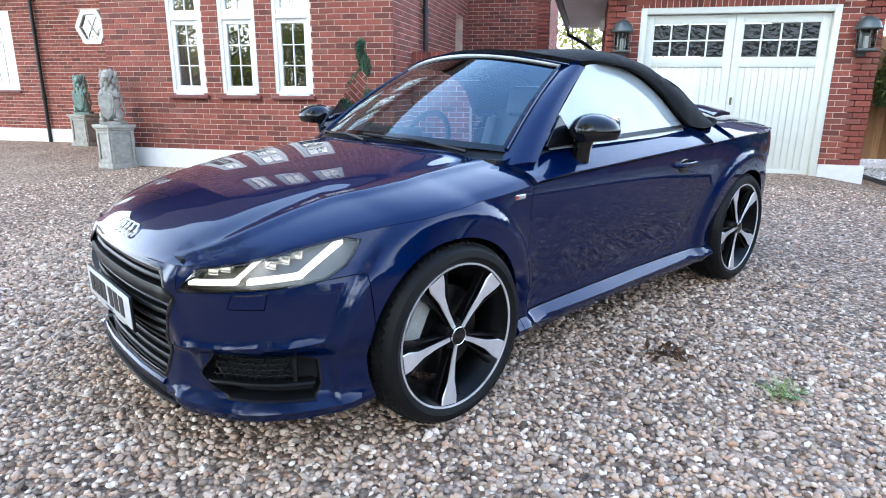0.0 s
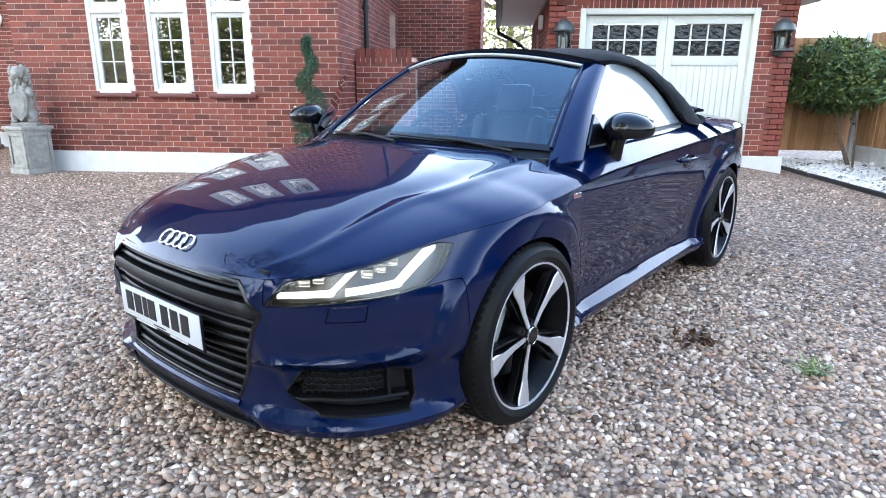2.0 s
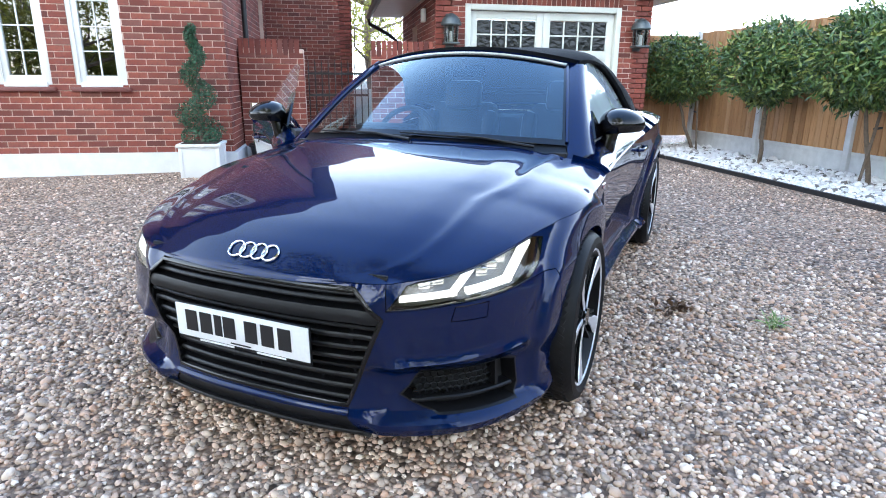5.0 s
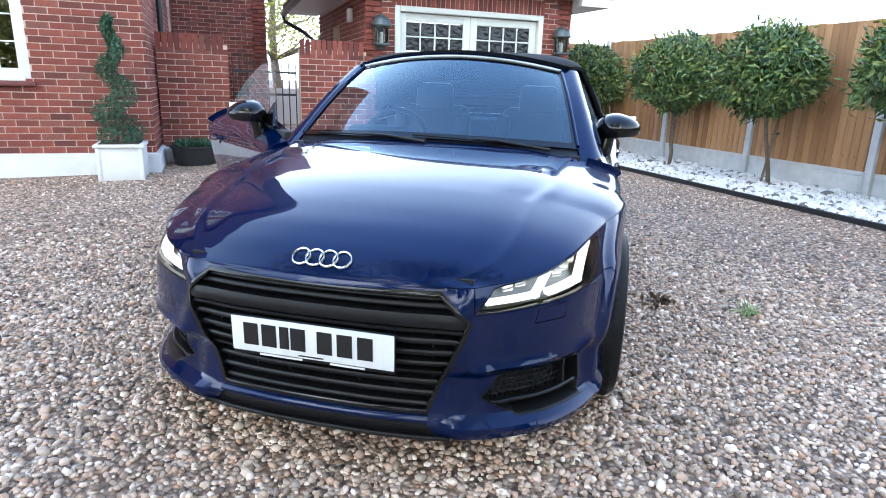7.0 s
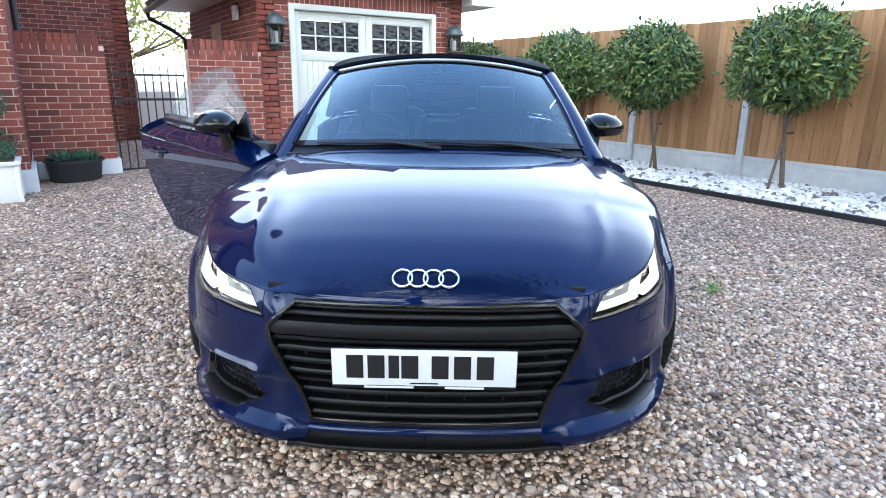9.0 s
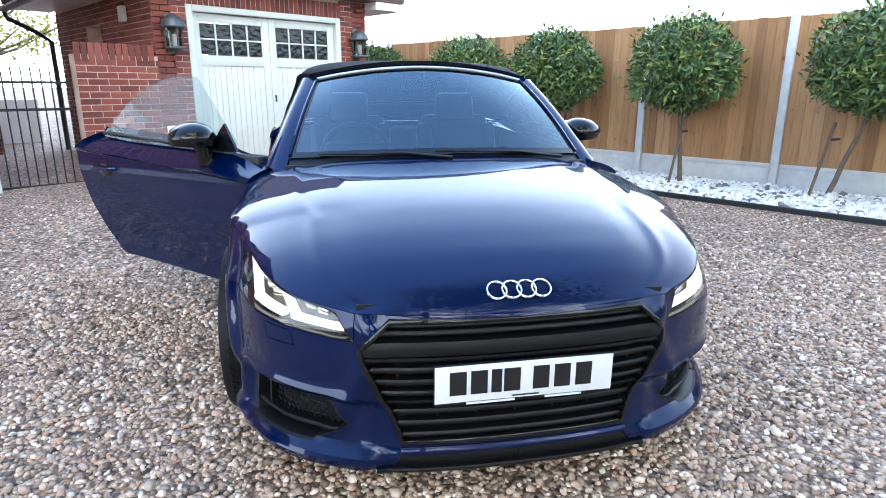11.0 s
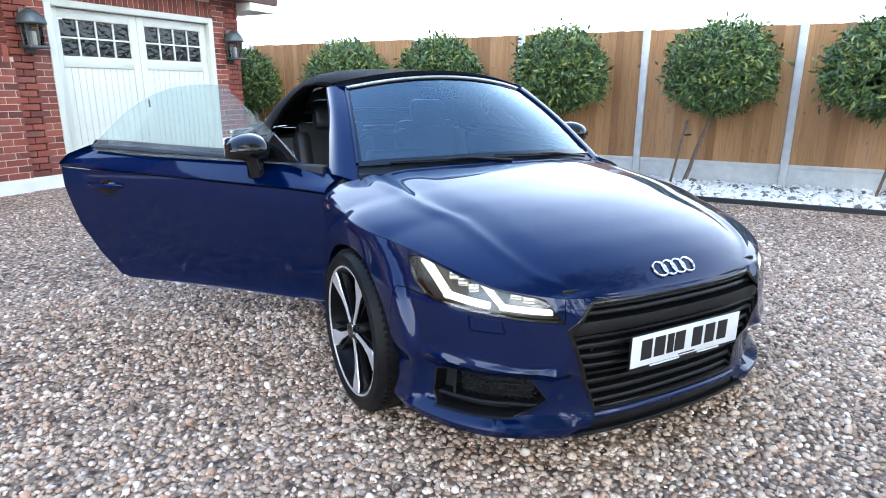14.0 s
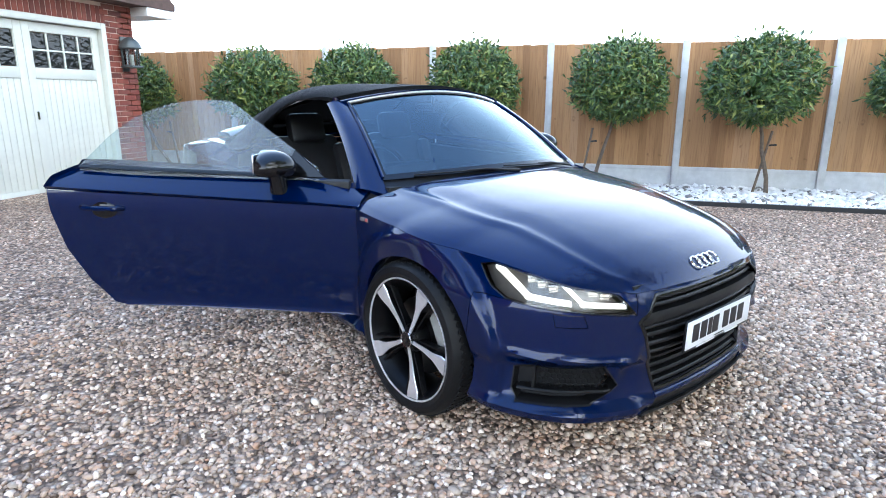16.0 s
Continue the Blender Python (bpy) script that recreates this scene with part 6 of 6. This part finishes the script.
def build_door(side, angle):
    """A door about its front hinge, with glass, mirror and handle."""
    d = thing("door", label="blue car door with its window up" + (", standing open" if angle else ""))
    d.parent = CAR
    h = Vector((HINGE.x * side, HINGE.y, 0))
    d.matrix_basis = Matrix.Translation(h + (Vector((.03 * side, .02, 0)) if angle else Vector())) @ Matrix.Rotation(radians(-angle * side), 4, "Z")
    back = Matrix.Translation(-h)

    def put(name, bm, mat, label="", parent=d, smooth=True):
        if side < 0:
            bm2 = mirrored(bm)
            bm.free()
            bm = bm2
        bmesh.ops.transform(bm, matrix=back, verts=bm.verts)
        return part(name, bm, mat, parent, label, smooth)

    outer = rolled(door_skin.copy())
    put("outer_skin", rim_inward(outer, .05), PAINT)
    put("shoulder", rim_inward(door_top.copy(), .02, .0015), PAINT)
    inner = rolled(door_skin.copy(), 0.075)
    put("inner_panel", inner, CABIN_ROOM_DARK, "dark inner door trim")
    put("top_trim", boxed(.685, .755, .50, 1.86, .80, .905, .012), CABIN_ROOM_DARK)
    g = put("window", facing(grid_bm(side_glass, np.linspace(0, 1, 40), np.linspace(0, 1, 12)), (1, 0, 0)), SIDE_GLASS if angle else MISTED_GLASS, "raised door window", smooth="all")
    g.visible_shadow = False
    put("seal", grid_bm(lambda u, v: np.stack([.782 - .04 * v, .62 + 1.18 * u, .918 + .022 * u + .012 * np.sin(np.pi * v)], -1), np.linspace(0, 1, 30), np.linspace(0, 1, 5)), BLACK_MATT)
    # handle and its bowl
    bm = bmesh.new()
    p = wall3d(s_at_y(1.64), .765)
    tube(bm, [(p[0] + o, y, .768 + .004 * (y - 1.7)) for y, o in ((1.54, -.006), (1.565, .020), (1.64, .028), (1.72, .024), (1.75, -.004))], [.011, .012, .012, .012, .011], 10)
    put("handle", bm, PAINT, "painted door handle")
    bm = bmesh.new()
    bmesh.ops.create_uvsphere(bm, u_segments=20, v_segments=10, radius=1)
    for v in bm.verts:
        v.co = Vector((p[0] - .006 + v.co.x * .012, 1.645 + v.co.y * .075, .757 + v.co.z * .042))
    put("handle_bowl", bm, BLACK_GLOSS)
    # mirror
    bm = bmesh.new()
    bmesh.ops.create_uvsphere(bm, u_segments=28, v_segments=16, radius=1)
    for v in bm.verts:
        x, y, z = v.co
        y = y if y < 0 else min(y, .40)
        taper = 1 - .16 * x
        v.co = Vector(((.862 + x * .108), .832 + y * .115 * (1 - .25 * max(x, 0)), .978 + max(z, -.52) * .072 * taper))
    mir = put("mirror_housing", bm, BLACK_GLOSS, "gloss black door mirror")
    put("mirror_glass", boxed(.785, .945, .877, .882, .955, 1.035, .001), CHROME)
    bm = bmesh.new()
    tube(bm, [(.795, .82, .855), (.805, .82, .90), (.812, .825, .93), (.82, .83, .955)], [.045, .040, .038, .040], 12)
    put("mirror_foot", bm, BLACK_GLOSS)
    bm = bmesh.new()
    prism(bm, [(.61, .925), (.80, .925), (.80, .96), (.76, 1.04)], 0, .012)
    for v in bm.verts:
        v.co = Vector((side_x(v.co.z) - .004 + v.co.y, v.co.x, v.co.z))
    put("quarter_panel", bm, BLACK_GLOSS)
    return d


build_door(1, 0)
build_door(-1, 45)
door_skin.free(), door_top.free()

# badges on the wings
for _side in (1, -1):
    _c = on_wall(_side * s_at_y(.345), .765, -.002)
    badge = part("wing_badge", boxed(_c.x - .002, _c.x + .002, _c.y - .03, _c.y + .03, _c.z - .009, _c.z + .009, .001), CHROME, CAR, "small chrome wing badge")
    part("red_mark", boxed(_c.x - .003, _c.x + .003, _c.y - .028, _c.y - .016, _c.z - .006, _c.z + .006), material("badge_red", (.35, .01, .01), .3), badge)

# scuttle and wipers
def scuttle(u, v):
    a = top3d(u * .80, np.full_like(u, W_COWL - .004))
    b = ws_point(u, np.full_like(u, .03))
    q = a * (1 - v[..., None]) + b * v[..., None]
    q[..., 2] -= .018 * np.sin(np.pi * v) + .006
    return q


part("scuttle", grid_bm(scuttle, np.linspace(-1, 1, 41), np.linspace(0, 1, 6), True), BLACK_MATT, CAR, "black scuttle panel", smooth=True)
for _x0, _x1 in ((-.05, .56), (-.55, .02)):
    wiper = thing("wiper", label="black wiper on the windscreen")
    wiper.parent = CAR
    _us = np.linspace(_x0, _x1, 12)
    _pts = [Vector(ws_point(np.array(u / .68), np.array(-.01 + .05 * abs(u - _x1)))) + Vector((0, -.010, .006)) for u in _us]
    part("blade", tube(bmesh.new(), _pts, .0042, 6), BLACK_MATT, wiper)
    part("arm", tube(bmesh.new(), [_pts[-1] + Vector((0, -.03, -.01)), _pts[7] + Vector((0, -.008, .006)), _pts[5] + Vector((0, 0, .004))], [.008, .005, .004], 8), BLACK_MATT, wiper, smooth=True)

# rear wing, raised
_bm = bmesh.new()
prism(_bm, [(2.76, 1.012), (2.80, 1.028), (2.88, 1.034), (3.00, 1.022), (3.005, 1.006), (2.88, 1.008), (2.78, 1.000)], -1, 1)
bmesh.ops.subdivide_edges(_bm, edges=[e for e in _bm.edges if abs(e.verts[0].co.y - e.verts[1].co.y) > 1], cuts=15)
for _v in _bm.verts:
    _u = _v.co.y
    _v.co = Vector((_u * .60, _v.co.x - .22 * abs(_u) ** 2.4, _v.co.z - .045 * abs(_u) ** 3))
spoiler = part("rear_spoiler", _bm, PAINT, CAR, smooth=True)
for _x in (-.3, .3):
    part("strut", boxed(_x - .02, _x + .02, 2.78, 2.90, .93, 1.015, .006), BLACK_MATT, spoiler)

# ---- cabin ----
part("floor_pan", boxed(-.72, .72, .38, 2.0, .20, .26), CABIN_ROOM_DARK, CAR)
part("rear_bulkhead", boxed(-.72, .72, 1.82, 2.15, .26, .92, .03), CABIN_ROOM_DARK, CAR, smooth=True)
_bm = bmesh.new()
box(_bm, -.70, .70, .42, .78, .55, .895, .05)
dash = part("dashboard", _bm, CABIN_ROOM_DARK, CAR, "dark dashboard", smooth=True)
part("binnacle", boxed(-.53, -.19, .66, .80, .86, .945, .03), CABIN_ROOM_DARK, dash, smooth=True)
for _x in (-.55, -.12, .12, .55):
    part("vent", lathe(bmesh.new(), [(.035, .0), (.045, .004), (.045, .02), (.03, .02)], 24), CHROME, dash).matrix_basis = pose(_x, .79, .80, -80)
part("firewall", boxed(-.70, .70, .40, .44, .26, .88), CABIN_ROOM_DARK, CAR)
steering = thing("steering_wheel", pose(-.36, .95, .84, 68, 0, 0), label="black leather steering wheel")
steering.parent = CAR
_bm = bmesh.new()
lathe(_bm, [(.183 + .016 * math.cos(t), .016 * math.sin(t)) for t in np.linspace(0, 2 * math.pi, 9)[:-1]], 40, closed=True)
part("rim", _bm, LEATHER, steering, smooth=True)
for _a in (0, 180, 270):
    part("spoke", box(bmesh.new(), .04, .18, -.016, .016, -.008, .008, .004, m=pose(0, 0, 0, 0, 0, _a)), LEATHER, steering, smooth=True)
part("boss", lathe(bmesh.new(), [(0, .02), (.05, .018), (.062, 0), (.05, -.03), (0, -.03)], 24), LEATHER, steering, smooth=True)


def car_seat(x):
    s = thing("car_seat", label="black leather bucket seat")
    s.parent = CAR
    s.matrix_basis = pose(x, 1.35, .26)
    part("seat", box(bmesh.new(), -.25, .25, -.25, .28, .05, .24, .05), LEATHER, s, smooth=True)
    part("backrest", box(bmesh.new(), -.24, .24, -.06, .07, .0, .62, .05, m=pose(0, .32, .16, -20)), LEATHER, s, smooth=True)
    part("headrest", box(bmesh.new(), -.13, .13, -.05, .05, .58, .78, .04, m=pose(0, .30, .14, -16)), LEATHER, s, smooth=True)
    for q in (-1, 1):
        part("bolster", box(bmesh.new(), -.05, .05, -.10, .05, .05, .55, .04, m=pose(q * .22, .30, .16, -20)), LEATHER, s, smooth=True)


car_seat(-.36), car_seat(.36)
rear_mirror = thing("rear_view_mirror", pose(0, .96, 1.215), label="black rear view mirror behind the windscreen")
rear_mirror.parent = CAR
part("housing", boxed(-.115, .115, -.02, .02, -.03, .03, .012), BLACK_GLOSS, rear_mirror, smooth=True)
part("stalk", tube(bmesh.new(), [(0, -.01, .0), (0, -.02, .065)], .01, 8), BLACK_MATT, rear_mirror)
